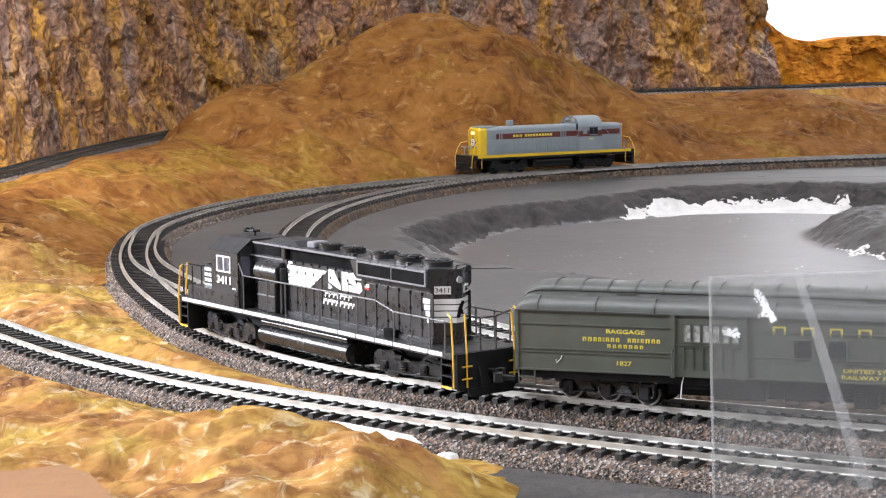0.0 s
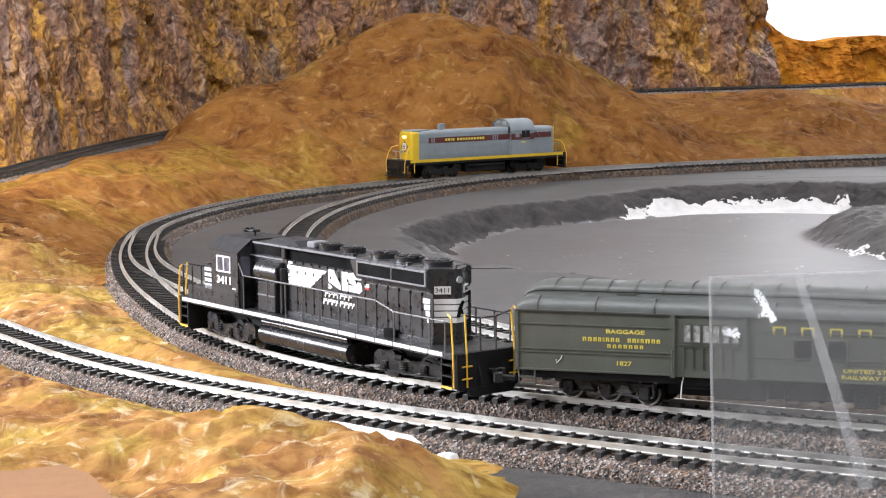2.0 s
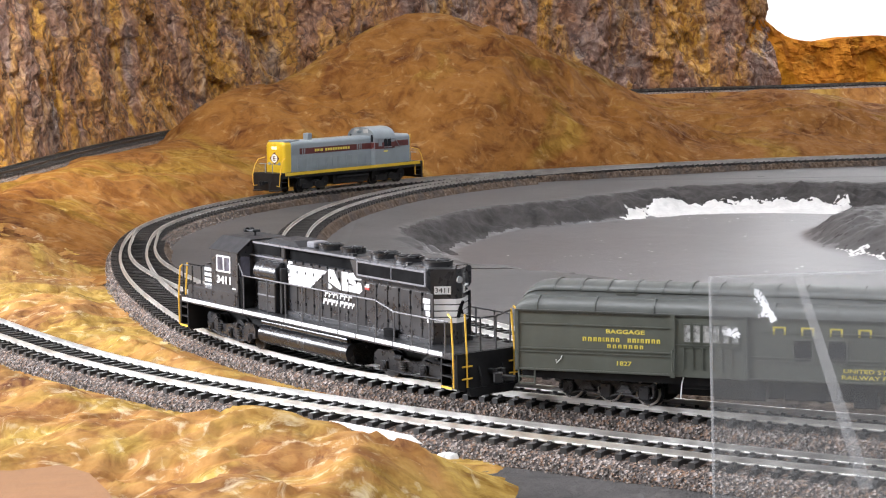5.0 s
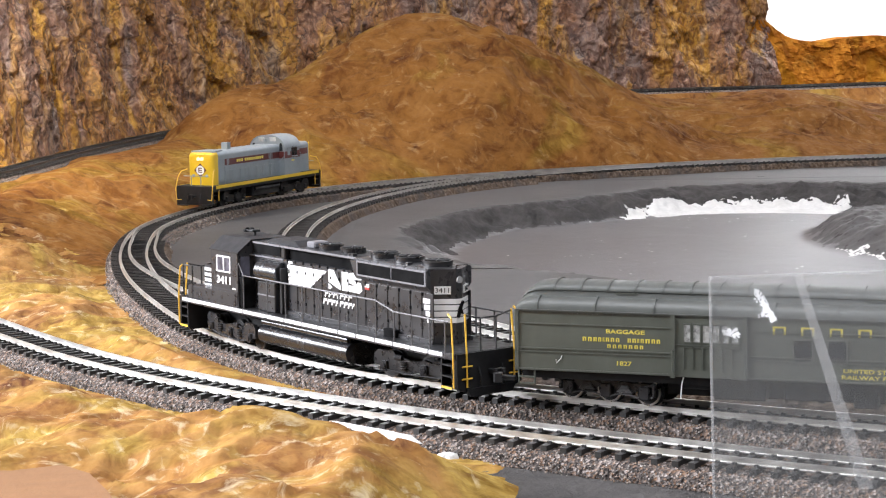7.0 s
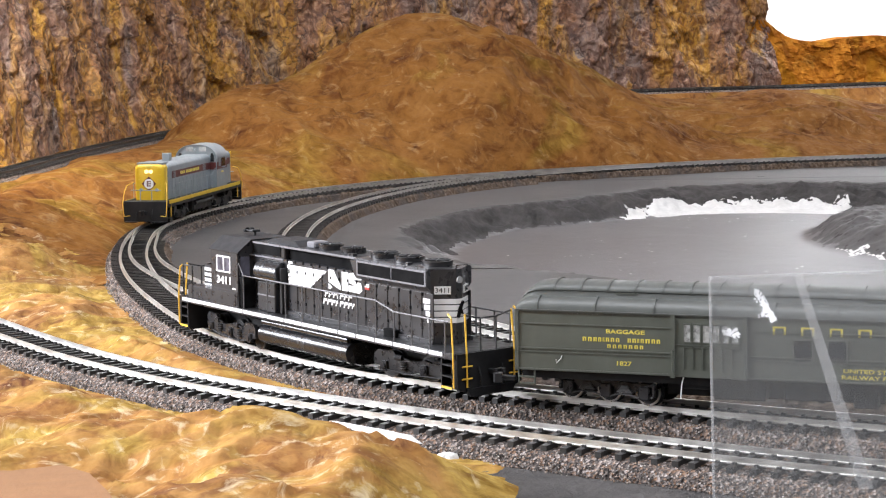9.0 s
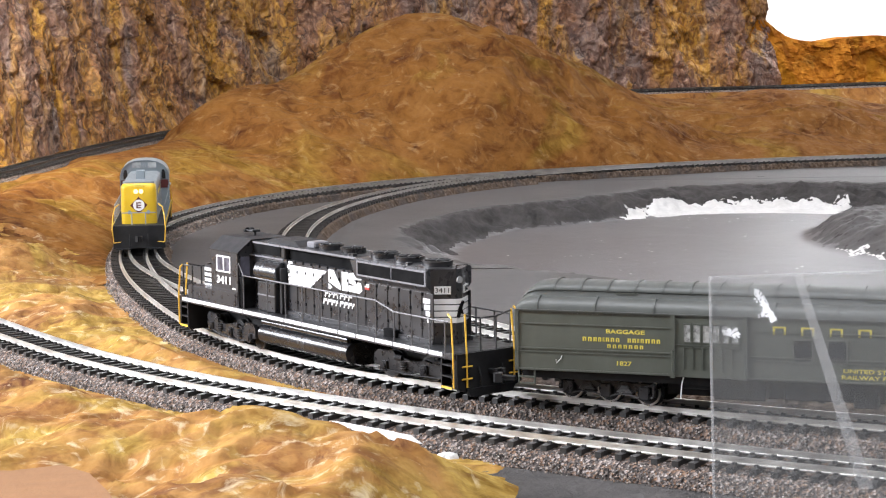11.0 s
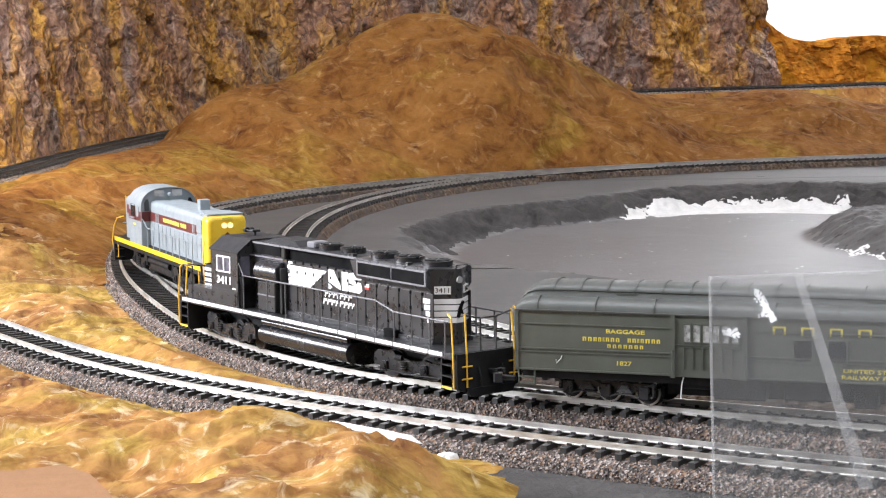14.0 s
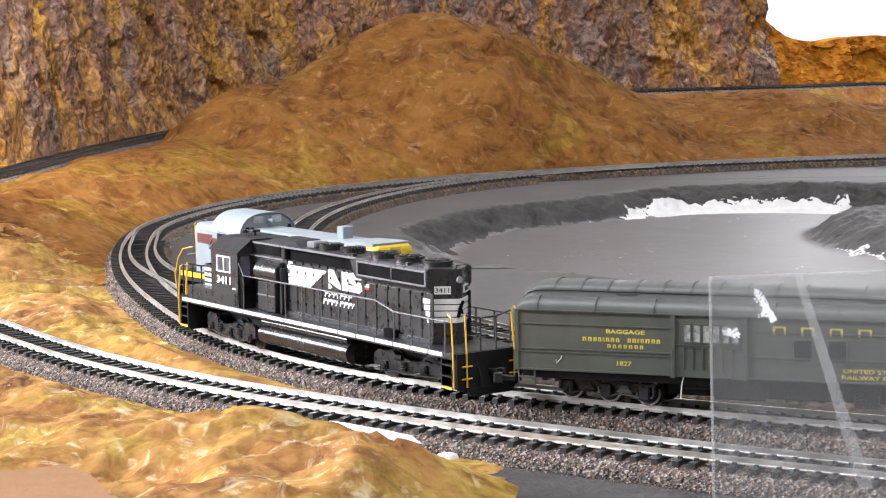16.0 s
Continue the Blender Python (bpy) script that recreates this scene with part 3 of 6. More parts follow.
def grains(name, line, d0, d1, count, a, b, seed):
    """Loose stones over the shoulders and between the ties."""
    rnd = random.Random(seed)
    oct_v = [(1, 0, 0), (-1, 0, 0), (0, 1, 0), (0, -1, 0), (0, 0, 1), (0, 0, -1)]
    oct_f = [(0, 2, 4), (2, 1, 4), (1, 3, 4), (3, 0, 4), (2, 0, 5), (1, 2, 5), (3, 1, 5), (0, 3, 5)]
    verts, faces = [], []
    for _ in range(count):
        k = int(rnd.uniform(d0, d1) / 0.002)
        o = rnd.uniform(-b, b)
        if abs(o) < a and rnd.random() < 0.8:
            o = math.copysign(rnd.uniform(a, b), o)
        top = -0.0046 if abs(o) < a else -0.0048 - (abs(o) - a) / (b - a) * 0.0056
        h = line[2][k]
        s = rnd.uniform(0.0003, 0.00075)
        j = rnd.uniform(-0.001, 0.001)
        x = line[1][k, 0] - math.sin(h) * o + math.cos(h) * j
        y = line[1][k, 1] + math.cos(h) * o + math.sin(h) * j
        turn = Euler((rnd.uniform(0, 3), rnd.uniform(0, 3), rnd.uniform(0, 3))).to_matrix()
        n = len(verts)
        for v in oct_v:
            w = turn @ Vector((v[0] * s * rnd.uniform(0.6, 1.3), v[1] * s * rnd.uniform(0.6, 1.2), v[2] * s * rnd.uniform(0.5, 1)))
            verts.append((x + w.x, y + w.y, top + s * 0.3 + w.z))
        faces.extend([(n + p, n + q, n + r) for p, q, r in oct_f])
    return tagged(link_mesh(name, verts, faces, STONE), "loose grey and rust ballast stones beside the rails", "ballast", "ballast beds", "stuff")


grains("ballast_stones", MAIN, 1.35, 2.75, 15000, 0.0145, 0.0225, 1)
grains("ballast_stones", OUTER, 0.3, 1.05, 12000, 0.0145, 0.0235, 2)

def plaster_patch(x, y, rx, ry, turn, seed, z=-0.0086):
    """A thin spill of bare plaster lying on the ground."""
    rnd = random.Random(seed)
    verts, faces = [(x, y, z + 0.0016)], []
    n = 40
    for ring, (k, h) in enumerate(((0.45, 0.0013), (0.8, 0.0009), (1.0, -0.0015))):
        for i in range(n):
            a = 2 * math.pi * i / n
            r = k * (1 + 0.35 * noise.noise((math.cos(a) * 2 + seed, math.sin(a) * 2, 0.3)) + 0.2 * noise.noise((math.cos(a) * 7 + seed, math.sin(a) * 7, 1.3)))
            u, v = rx * r * math.cos(a), ry * r * math.sin(a)
            verts.append((x + u * math.cos(turn) - v * math.sin(turn), y + u * math.sin(turn) + v * math.cos(turn), z + h + rnd.uniform(-0.0005, 0.0005)))
    for i in range(n):
        j = (i + 1) % n
        faces.append((0, 1 + i, 1 + j))
        for r in range(2):
            faces.append((1 + r * n + i, 1 + (r + 1) * n + i, 1 + (r + 1) * n + j, 1 + r * n + j))
    return tagged(link_mesh("plaster_spill", verts, faces, BARE_PLASTER, smooth=True), "bare white plaster spill beside the ballast", "plaster spill", "plaster spills", "stuff")


plaster_patch(-0.030, 0.7415, 0.026, 0.0017, -0.72, 1, -0.0058)
plaster_patch(-0.069, 0.7765, 0.011, 0.0014, -0.72, 2, -0.0058)
plaster_patch(0.0415, 0.699, 0.0062, 0.0040, 0.2, 3, -0.0098)
plaster_patch(0.0500, 0.695, 0.0035, 0.0022, 0.9, 6, -0.0098)
plaster_patch(0.001, 0.708, 0.004, 0.004, 0.2, 4, -0.0088)

plaster_patch(-0.052, 0.772, 0.012, 0.0012, -0.72, 9, -0.0062)


def cardboard():
    form = [(-0.21, 0.617), (-0.1376, 0.608), (-0.123, 0.6155), (-0.112, 0.603), (-0.1025, 0.580), (-0.092, 0.548), (-0.21, 0.548)]
    ob = part("cardboard_sheet", prism(bmesh.new(), form, 0.0095, 0.0112, "z"), CARDBOARD, None)
    return tagged(ob, "torn tan cardboard sheet lying on the near bank", "cardboard")


cardboard()

# ---- the room around the layout ----
def slab(name, x0, x1, y0, y1, z0, z1, mat, label, category):
    ob = part(name, box(bmesh.new(), x0, x1, y0, y1, z0, z1), mat, None, label)
    return tagged(ob, label, category, kind="structure")


slab("floor", -2.6, 3.4, -2.4, 3.9, -1.06, -1.0, FLOOR_GREY, "dark carpet floor of the room", "floor")
slab("ceiling", -2.6, 3.4, -2.4, 3.9, 1.8, 1.86, WALL_WHITE, "plain white ceiling", "ceiling")
slab("wall_north", -2.6, 3.4, 3.8, 3.9, -1.0, 1.8, WALL_WHITE, "white wall behind the scenery", "wall")
slab("wall_south", -2.6, 3.4, -2.4, -2.3, -1.0, 1.8, WALL_WHITE, "plain white wall", "wall")
slab("wall_west", -2.6, -2.5, -2.3, 3.8, -1.0, 1.8, WALL_WHITE, "plain white wall", "wall")
slab("wall_east", 3.3, 3.4, -2.3, 3.8, -1.0, 1.8, WALL_WHITE, "plain white wall", "wall")
slab("benchwork", -1.0, 1.7, 0.45, 3.7, -0.2, -0.06, PLYWOOD, "plywood table top carrying the layout", "table")


# ---- paints of the rolling stock ----
BLACK = paint("satin_black_paint", (0.022, 0.022, 0.025), 0.30, wear=0.06, spec=0.6)
GLOSS = paint("gloss_black_paint", (0.014, 0.014, 0.016), 0.20, wear=0.06, spec=0.7)
ROOF = paint("flat_black_roof_paint", (0.014, 0.014, 0.016), 0.5, wear=0.1, spec=0.3)
# Grey trim colour, also painted for glints on the roof edge and stack.
EDGE = paint("grey_trim_and_glint", (0.20, 0.20, 0.215), 0.3)
# Grey that stands in for shine on handrails, springs and equalisers.
WIRE = paint("grey_shine_paint", (0.10, 0.10, 0.105), 0.35)
DARK = paint("flat_black_plastic", (0.007, 0.007, 0.008), 0.5, wear=0.15, spec=0.3)
GRILLE = paint("dark_grille", (0.003, 0.003, 0.0035), 0.8, spec=0.06)
WHITE = paint("white_lettering_paint", (0.82, 0.82, 0.82), 0.4, wear=0.03)
SAFETY = paint("yellow_handrail_paint", (0.78, 0.47, 0.05), 0.4)
DULL_STEEL = paint("dull_wheel_steel", (0.10, 0.10, 0.10), 0.35, 1.0)
STEEL = paint("bright_wheel_steel", (0.62, 0.61, 0.58), 0.3, 1.0)
TRUCK_GREY = paint("dark_truck_plastic", (0.014, 0.014, 0.016), 0.28, wear=0.1, spec=0.6)
DOVE = paint("dove_grey_paint", (0.235, 0.27, 0.29), 0.42, wear=0.06)
MAROON = paint("maroon_paint", (0.105, 0.020, 0.018), 0.4)
YELLOW = paint("yellow_paint", (0.68, 0.45, 0.02), 0.36, wear=0.04)
OLIVE = paint("olive_green_paint", (0.088, 0.095, 0.078), 0.42, wear=0.1)
OLIVE_ROOF = paint("dark_olive_roof_paint", (0.055, 0.059, 0.053), 0.42, wear=0.1)
GOLD = paint("yellow_lettering_paint", (0.72, 0.60, 0.10), 0.45, wear=0.05)
RED = paint("red_mark_paint", (0.5, 0.05, 0.04), 0.45)
WINDOW_DARK = material("dark_window_glass", (0.02, 0.022, 0.025), 0.08, 0.0, 0.6)
WINDOW_STREAK = plaster_material("streaked_pale_pane", (0.10, 0.105, 0.10), (0.62, 0.62, 0.60), 420, 0.25, 0.0, False)
WINDOW_PANE = paint("smoky_cab_glass", (0.10, 0.10, 0.13), 0.15, wear=0.7)
WINDOW_PALE = paint("pale_window_shade", (0.42, 0.43, 0.43), 0.25, wear=0.35)


def lamp_material():
    m = material("lit_headlight", (1, 0.8, 0.4), 0.3)
    b = m.node_tree.nodes["Principled BSDF"]
    b.inputs["Emission Color"].default_value = (1.0, 0.78, 0.35, 1)
    b.inputs["Emission Strength"].default_value = 1.2
    return m


HEADLIGHT = lamp_material()


def side_frame(y):
    """Turns flat lettering to stand on a side wall: y > 0 faces +y, y < 0 faces -y."""
    if y > 0:
        return Matrix(((-1, 0, 0, 0), (0, 0, 1, 0), (0, 1, 0, 0), (0, 0, 0, 1)))
    return Matrix(((1, 0, 0, 0), (0, 0, -1, 0), (0, 1, 0, 0), (0, 0, 0, 1)))


def lettering(name, text, size, at, turn, mat, parent, label="", width=None, bold=0.0):
    cu = bpy.data.curves.new(name, "FONT")
    cu.body, cu.size, cu.extrude, cu.align_x, cu.align_y = text, size, 0.00006, "CENTER", "CENTER"
    cu.resolution_u, cu.offset = 2, bold
    tmp = bpy.data.objects.new(name, cu)
    me = bpy.data.meshes.new_from_object(tmp)
    bpy.data.objects.remove(tmp)
    me.materials.clear()
    me.materials.append(mat)
    xs = [v.co.x for v in me.vertices]
    k = width / (max(xs) - min(xs)) if width else 1.0
    me.transform(Matrix.Translation(at) @ turn @ Matrix.Diagonal((k, 1, 1, 1)))
    ob = new(name, me)
    ob.parent = parent
    if label:
        ob["label"] = label
    return ob


def wheelset(parent, x, r, n=20, tread=None):
    for s in (-1, 1):
        bm = bmesh.new()
        rod(bm, (x, s * 0.0074, r), (x, s * 0.0100, r), r, n)
        rod(bm, (x, s * 0.0070, r), (x, s * 0.0076, r), r + 0.0006, n)
        w = part("wheel", bm, DARK, parent, "", True)
        b2 = bmesh.new()
        rod(b2, (x, s * 0.0092, r), (x, s * 0.01012, r), r * 1.01, n)
        part("tread", b2, tread or STEEL, w, "metal wheel rim", True)
        b3 = bmesh.new()
        rod(b3, (x, s * 0.0095, r), (x, s * 0.0103, r), r * 0.86, n)
        rod(b3, (x, s * 0.0099, r), (x, s * 0.0108, r), r * 0.28, 10)
        part("hub", b3, DARK, w, "", True)
    part("axle", rod(bmesh.new(), (x, -0.0075, r), (x, 0.0075, r), 0.0009), DARK, parent)


def diesel_truck(parent, at, axles, r, mat=TRUCK_GREY, y=0.0134):
    """A powered bogie: cast side frames with springs, journal boxes and brake cylinders, and its wheelsets."""
    t = new("truck")
    t.parent = parent
    t.matrix_basis = at
    span = max(axles) + 0.0055
    for s in (-1, 1):
        bm = bmesh.new()
        y0, y1 = s * y, s * (y + 0.0016)
        top = [(-span, 0.0105), (-span * 0.93, 0.0124), (-span * 0.62, 0.0124), (-span * 0.5, 0.0092), (-span * 0.15, 0.0088), (0, 0.0100), (span * 0.15, 0.0088), (span * 0.5, 0.0092), (span * 0.62, 0.0124), (span * 0.93, 0.0124), (span, 0.0105)]
        low = [(span, 0.0060), (span * 0.8, 0.0056), (span * 0.55, 0.0034), (span * 0.3, 0.0032), (0, 0.0048), (-span * 0.3, 0.0032), (-span * 0.55, 0.0034), (-span * 0.8, 0.0056), (-span, 0.0060)]
        prism(bm, top + low, y0, y1, "y")
        f = part("side_frame", bm, mat, t)
        for a in axles:
            b = bmesh.new()
            box(b, a - 0.0020, a + 0.0020, s * (y - 0.0004), s * (y + 0.0027), r - 0.0022, r + 0.0022, 0.0004)
            rod(b, (a, s * (y + 0.0026), r), (a, s * (y + 0.0032), r), 0.0013, 10)
            part("journal_box", b, mat, f)
        for a in [(p + q) / 2 for p, q in zip(axles, axles[1:])]:
            b = bmesh.new()
            for k in range(4):
                rod(b, (a, s * (y + 0.0018), 0.0048 + k * 0.0010), (a, s * (y + 0.0018), 0.0054 + k * 0.0010), 0.0016, 10)
            part("coil_spring", b, mat, f)
            b = bmesh.new()
            rod(b, (a - 0.0045, s * (y + 0.0021), 0.0100), (a - 0.0005, s * (y + 0.0021), 0.0100), 0.0012, 10)
            rod(b, (a - 0.0005, s * (y + 0.0021), 0.0100), (a + 0.0035, s * (y + 0.0021), 0.0092), 0.0004, 6)
            part("brake_cylinder", b, mat, f)
        b = bmesh.new()
        wire(b, [(-span * 0.9, s * (y + 0.0022), 0.0050), (-span * 0.4, s * (y + 0.0022), 0.0032), (span * 0.4, s * (y + 0.0022), 0.0032), (span * 0.9, s * (y + 0.0022), 0.0050)], 0.0003)
        part("brake_rigging", b, DARK, f)
    part("bolster", box(bmesh.new(), -span * 0.8, span * 0.8, -0.006, 0.006, 0.006, 0.0125), DARK, t)
    for a in axles:
        wheelset(t, a, r, 20, DULL_STEEL)
    return t


def on_route(line, d):
    k = d / 0.002
    i = int(k)
    f = k - i
    p = line[1][i] * (1 - f) + line[1][i + 1] * f
    return p[:2], line[2][i] * (1 - f) + line[2][i + 1] * f


def near_on(line, x, y):
    return float(line[0][np.argmin(np.hypot(line[1][:, 0] - x, line[1][:, 1] - y))])


def coupler(parent, x, s, z=0.0105):
    bm = bmesh.new()
    box(bm, x, x + s * 0.006, -0.0012, 0.0012, z - 0.001, z + 0.001, 0.0003)
    prism(bm, [(x + s * 0.005, -0.0022), (x + s * 0.008, -0.0024), (x + s * 0.0092, -0.0005), (x + s * 0.0075, 0.0002), (x + s * 0.008, 0.0022), (x + s * 0.006, 0.0024)], z - 0.0018, z + 0.0018, "z")
    part("coupler", bm, DARK, parent, "black knuckle coupler")


def grab(parent, pts, r=0.00035, mat=None, name="grab_iron", label=""):
    part(name, wire(bmesh.new(), pts, r), mat or SAFETY, parent, label)


def black_locomotive():
    t = thing("diesel_locomotive", "black six-axle diesel locomotive with white lettering, standing on the main track", "locomotive", "locomotives")
    W = 0.0170
    # frame, stripe and pilots
    bm = box(bmesh.new(), -0.1120, 0.1120, -W, W, 0.0160, 0.0187, 0.0003)
    sill = part("sill", bm, BLACK, t, "black side sill with walkway")
    for s in (-1, 1):
        edges = [0.1085, 0.0515, 0.0305, 0.0152, 0.0008, -0.0129, -0.0285, -0.0424, -0.0564, -0.0696, -0.0820, -0.0945, -0.1045]
        for a, b in zip(edges, edges[1:]):
            part("stripe", box(bmesh.new(), b + 0.0007, a - 0.0002, s * (W - 0.0001), s * (W + 0.00018), 0.0169, 0.0185), WHITE, sill, "white sill stripe")
    for s in (-1, 1):
        bm = bmesh.new()
        prism(bm, [(-0.0165, 0.0187), (0.0165, 0.0187), (0.0165, 0.0045), (0.011, 0.0025), (-0.011, 0.0025), (-0.0165, 0.0045)], s * 0.1105, s * 0.1130)
        p = part("pilot", bm, DARK, t, "black pilot plate")
        prism_bm = bmesh.new()
        prism(prism_bm, [(-0.0125, 0.0045), (0.0125, 0.0045), (0.0105, 0.0012), (-0.0105, 0.0012)], s * 0.1128, s * 0.1145)
        part("snow_plough", prism_bm, DARK, p)
        for v in (-1, 1):
            for z in (0.0045, 0.0090, 0.0135):
                part("step", box(bmesh.new(), s * 0.1035, s * 0.1105, v * 0.0125, v * 0.0172, z, z + 0.0006), DARK, p)
            part("step_edge", box(bmesh.new(), s * 0.1035, s * 0.1105, v * 0.01725, v * 0.0175, 0.0043, 0.0052), SAFETY, p, "yellow painted step edge")
            part("step_side", box(bmesh.new(), s * 0.1030, s * 0.1036, v * 0.0125, v * 0.0172, 0.0045, 0.0160), DARK, p)
            grab(p, [(s * 0.1115, v * 0.0172, 0.0050), (s * 0.1115, v * 0.0174, 0.0190), (s * 0.1100, v * 0.0170, 0.0330), (s * 0.1075, v * 0.0168, 0.0345)], 0.00045, label="yellow grab rail")
            for z in (0.0085, 0.0135):
                part("rung", rod(bmesh.new(), (s * 0.1137, v * 0.0095, z), (s * 0.1137, v * 0.0145, z), 0.00035, 6), SAFETY, p, "yellow rung")
            grab(p, [(s * 0.1137, v * 0.0120, 0.0050), (s * 0.1137, v * 0.0122, 0.0190), (s * 0.1122, v * 0.0118, 0.0345)], 0.00045, label="yellow grab rail")
        grab(p, [(s * 0.1122, -0.0118, 0.0340), (s * 0.1122, -0.004, 0.0322), (s * 0.1122, 0.004, 0.0322), (s * 0.1122, 0.0118, 0.0340)], 0.0004, BLACK, "handrail", "black end handrail")
        for v in (-0.004, 0.004):
            grab(p, [(s * 0.1122, v, 0.0187), (s * 0.1122, v, 0.0322)], 0.0004, BLACK, "stanchion")
        grab(p, [(s * 0.1132, -0.006, 0.013), (s * 0.1150, -0.006, 0.009), (s * 0.1150, -0.006, 0.005)], 0.0004, DARK, "air_hose")
        grab(p, [(s * 0.1132, 0.006, 0.013), (s * 0.1150, 0.006, 0.009), (s * 0.1150, 0.006, 0.005)], 0.0004, DARK, "air_hose")
        coupler(t, s * 0.1125, s)
    part("walkway", box(bmesh.new(), -0.1118, 0.1118, -W + 0.0006, W - 0.0006, 0.0185, 0.01885), DARK, sill, "black walkway")
    # fuel tank with rounded shoulders
    form = [(0.0075, 0.0028), (0.0148, 0.0046), (0.0162, 0.0058), (0.0168, 0.0076)] + [(0.0130 + 0.0040 * math.cos(a), 0.0088 + 0.0040 * math.sin(a)) for a in np.linspace(0, math.pi / 2, 12)]
    form = form + [(-a, b) for a, b in form[::-1]]
    part("fuel_tank", prism(bmesh.new(), form, -0.0340, 0.0385), GLOSS, t, "gloss black fuel tank", True)
    for s in (-1, 1):
        part("air_tank", rod(bmesh.new(), (-0.034, s * 0.0152, 0.0146), (0.036, s * 0.0152, 0.0146), 0.0014, 12), GLOSS, t, "", True)
    # long hood
    H = 0.0095
    low = part("long_hood", box(bmesh.new(), -0.0864, 0.0550, -H, H, 0.0187, 0.0436, 0.0003), BLACK, t, "black long hood")
    part("hood_top", box(bmesh.new(), 0.0262, 0.0550, -0.0093, 0.0093, 0.0436, 0.0499, 0.0005), BLACK, t)
    part("brake_grille", box(bmesh.new(), -0.0330, 0.0262, -0.0066, 0.0066, 0.0436, 0.0484), GRILLE, t, "recessed dark brake grille")
    roof = part("hood_roof", box(bmesh.new(), -0.0330, 0.0262, -0.0094, 0.0094, 0.0486, 0.0498, 0.0003), ROOF, t)
    part("raised_roof", prism(bmesh.new(), [(0.0460, 0.0498), (0.0400, 0.0522), (0.0215, 0.0522), (0.0165, 0.0498)], -0.0070, 0.0070, "y"), ROOF, t, "raised black roof section")
    for s in (-1, 1):
        prism_bm = bmesh.new()
        prism(prism_bm, [(-0.0300, 0.0436), (-0.0330, 0.0436), (-0.0330, 0.0484), (-0.0272, 0.0484)], s * 0.0079, s * 0.0094, "y")
        part("brace", prism_bm, BLACK, t)
        # The bright line along the roof edge is a highlight painted grey.
        part("edge_glint", box(bmesh.new(), -0.0330, 0.0540, s * 0.0093, s * 0.0096, 0.0490, 0.0499), EDGE, roof, "roof edge line with its highlight painted grey")
    form = [(-0.0097, 0.0405), (0.0097, 0.0405), (0.0115, 0.0428), (0.0115, 0.0490), (0.0108, 0.0500), (-0.0108, 0.0500), (-0.0115, 0.0490), (-0.0115, 0.0428)]
    rad = part("radiator_section", prism(bmesh.new(), form, -0.0864, -0.0330), BLACK, t, "flared black radiator section")
    for s in (-1, 1):
        for a, b in ((-0.0610, -0.0365), (-0.0850, -0.0618)):
            fr = bmesh.new()
            box(fr, a - 0.0008, b + 0.0008, s * 0.0114, s * 0.01185, 0.0426, 0.0433)
            box(fr, a - 0.0008, b + 0.0008, s * 0.0114, s * 0.01185, 0.0484, 0.0491)
            box(fr, a - 0.0008, a, s * 0.0114, s * 0.01185, 0.0433, 0.0484)
            box(fr, b, b + 0.0008, s * 0.0114, s * 0.01185, 0.0433, 0.0484)
            g = part("grille_frame", fr, EDGE, rad, "grey radiator grille frame")
            part("grille", box(bmesh.new(), a, b, s * 0.0113, s * 0.01162, 0.0433, 0.0484), GRILLE, rad)
    # engine room doors, hinges and latches
    for s in (-1, 1):
        d = 0.0215
        k = 0
        while d > -0.0850:
            w = 0.0068 if d > -0.033 else 0.0082
            ztop = 0.0425 if d > -0.033 else 0.0398
            door = part("hood_door", box(bmesh.new(), d - w + 0.0005, d - 0.0002, s * (H - 0.0001), s * (H + 0.00035), 0.0212, ztop, 0.00015), BLACK, t)
            hb = bmesh.new()
            for z in (0.0245, 0.0320, 0.0385):
                box(hb, d - 0.0006, d + 0.0003, s * (H + 0.0002), s * (H + 0.0007), z, z + 0.0013)
            part("hinge", hb, GRILLE, door)
            d -= w
            k += 1
        part("kick_plate", box(bmesh.new(), -0.0885, 0.0540, s * (H - 0.0001), s * (H + 0.0010), 0.0187, 0.0206, 0.0002), BLACK, low)
        part("battery_box", box(bmesh.new(), -0.0640, -0.0560, s * (H - 0.0001), s * (H + 0.0030), 0.0187, 0.0222, 0.0003), GRILLE, low)
        rail_b = bmesh.new()
        for k in range(9):
            x = 0.0235 - k * 0.0066
            box(rail_b, x - 0.0003, x + 0.0003, s * (H - 0.0001), s * (H + 0.0006), 0.0427, 0.0440)
        part("latch_row", rail_b, BLACK, low)
        # blower housing beside the cab
        bm = bmesh.new()
        prism(bm, [(s * 0.0090, 0.0318)] + [(s * (0.0095 + 0.0056 * math.sin(a)), 0.0368 - 0.0056 * math.cos(a)) for a in np.linspace(0.35, math.pi - 0.1, 16)] + [(s * 0.0090, 0.0424)], 0.0262, 0.0445)
        part("blower_housing", bm, GLOSS, t, "rounded gloss black blower housing", True)
        part("blower_base", box(bmesh.new(), 0.0290, 0.0440, s * 0.0092, s * 0.0132, 0.0190, 0.0325, 0.0004), BLACK, t)
        part("blower_rib", box(bmesh.new(), 0.0290, 0.0440, s * 0.0130, s * 0.0136, 0.0262, 0.0267), EDGE, t)
        part("equipment_rack", box(bmesh.new(), 0.0235, 0.0255, s * 0.0092, s * 0.0128, 0.0190, 0.0400, 0.0003), DARK, t)
        part("equipment_rack", box(bmesh.new(), 0.0520, 0.0546, s * 0.0092, s * 0.0165, 0.0190, 0.0335, 0.0003), GRILLE, t)
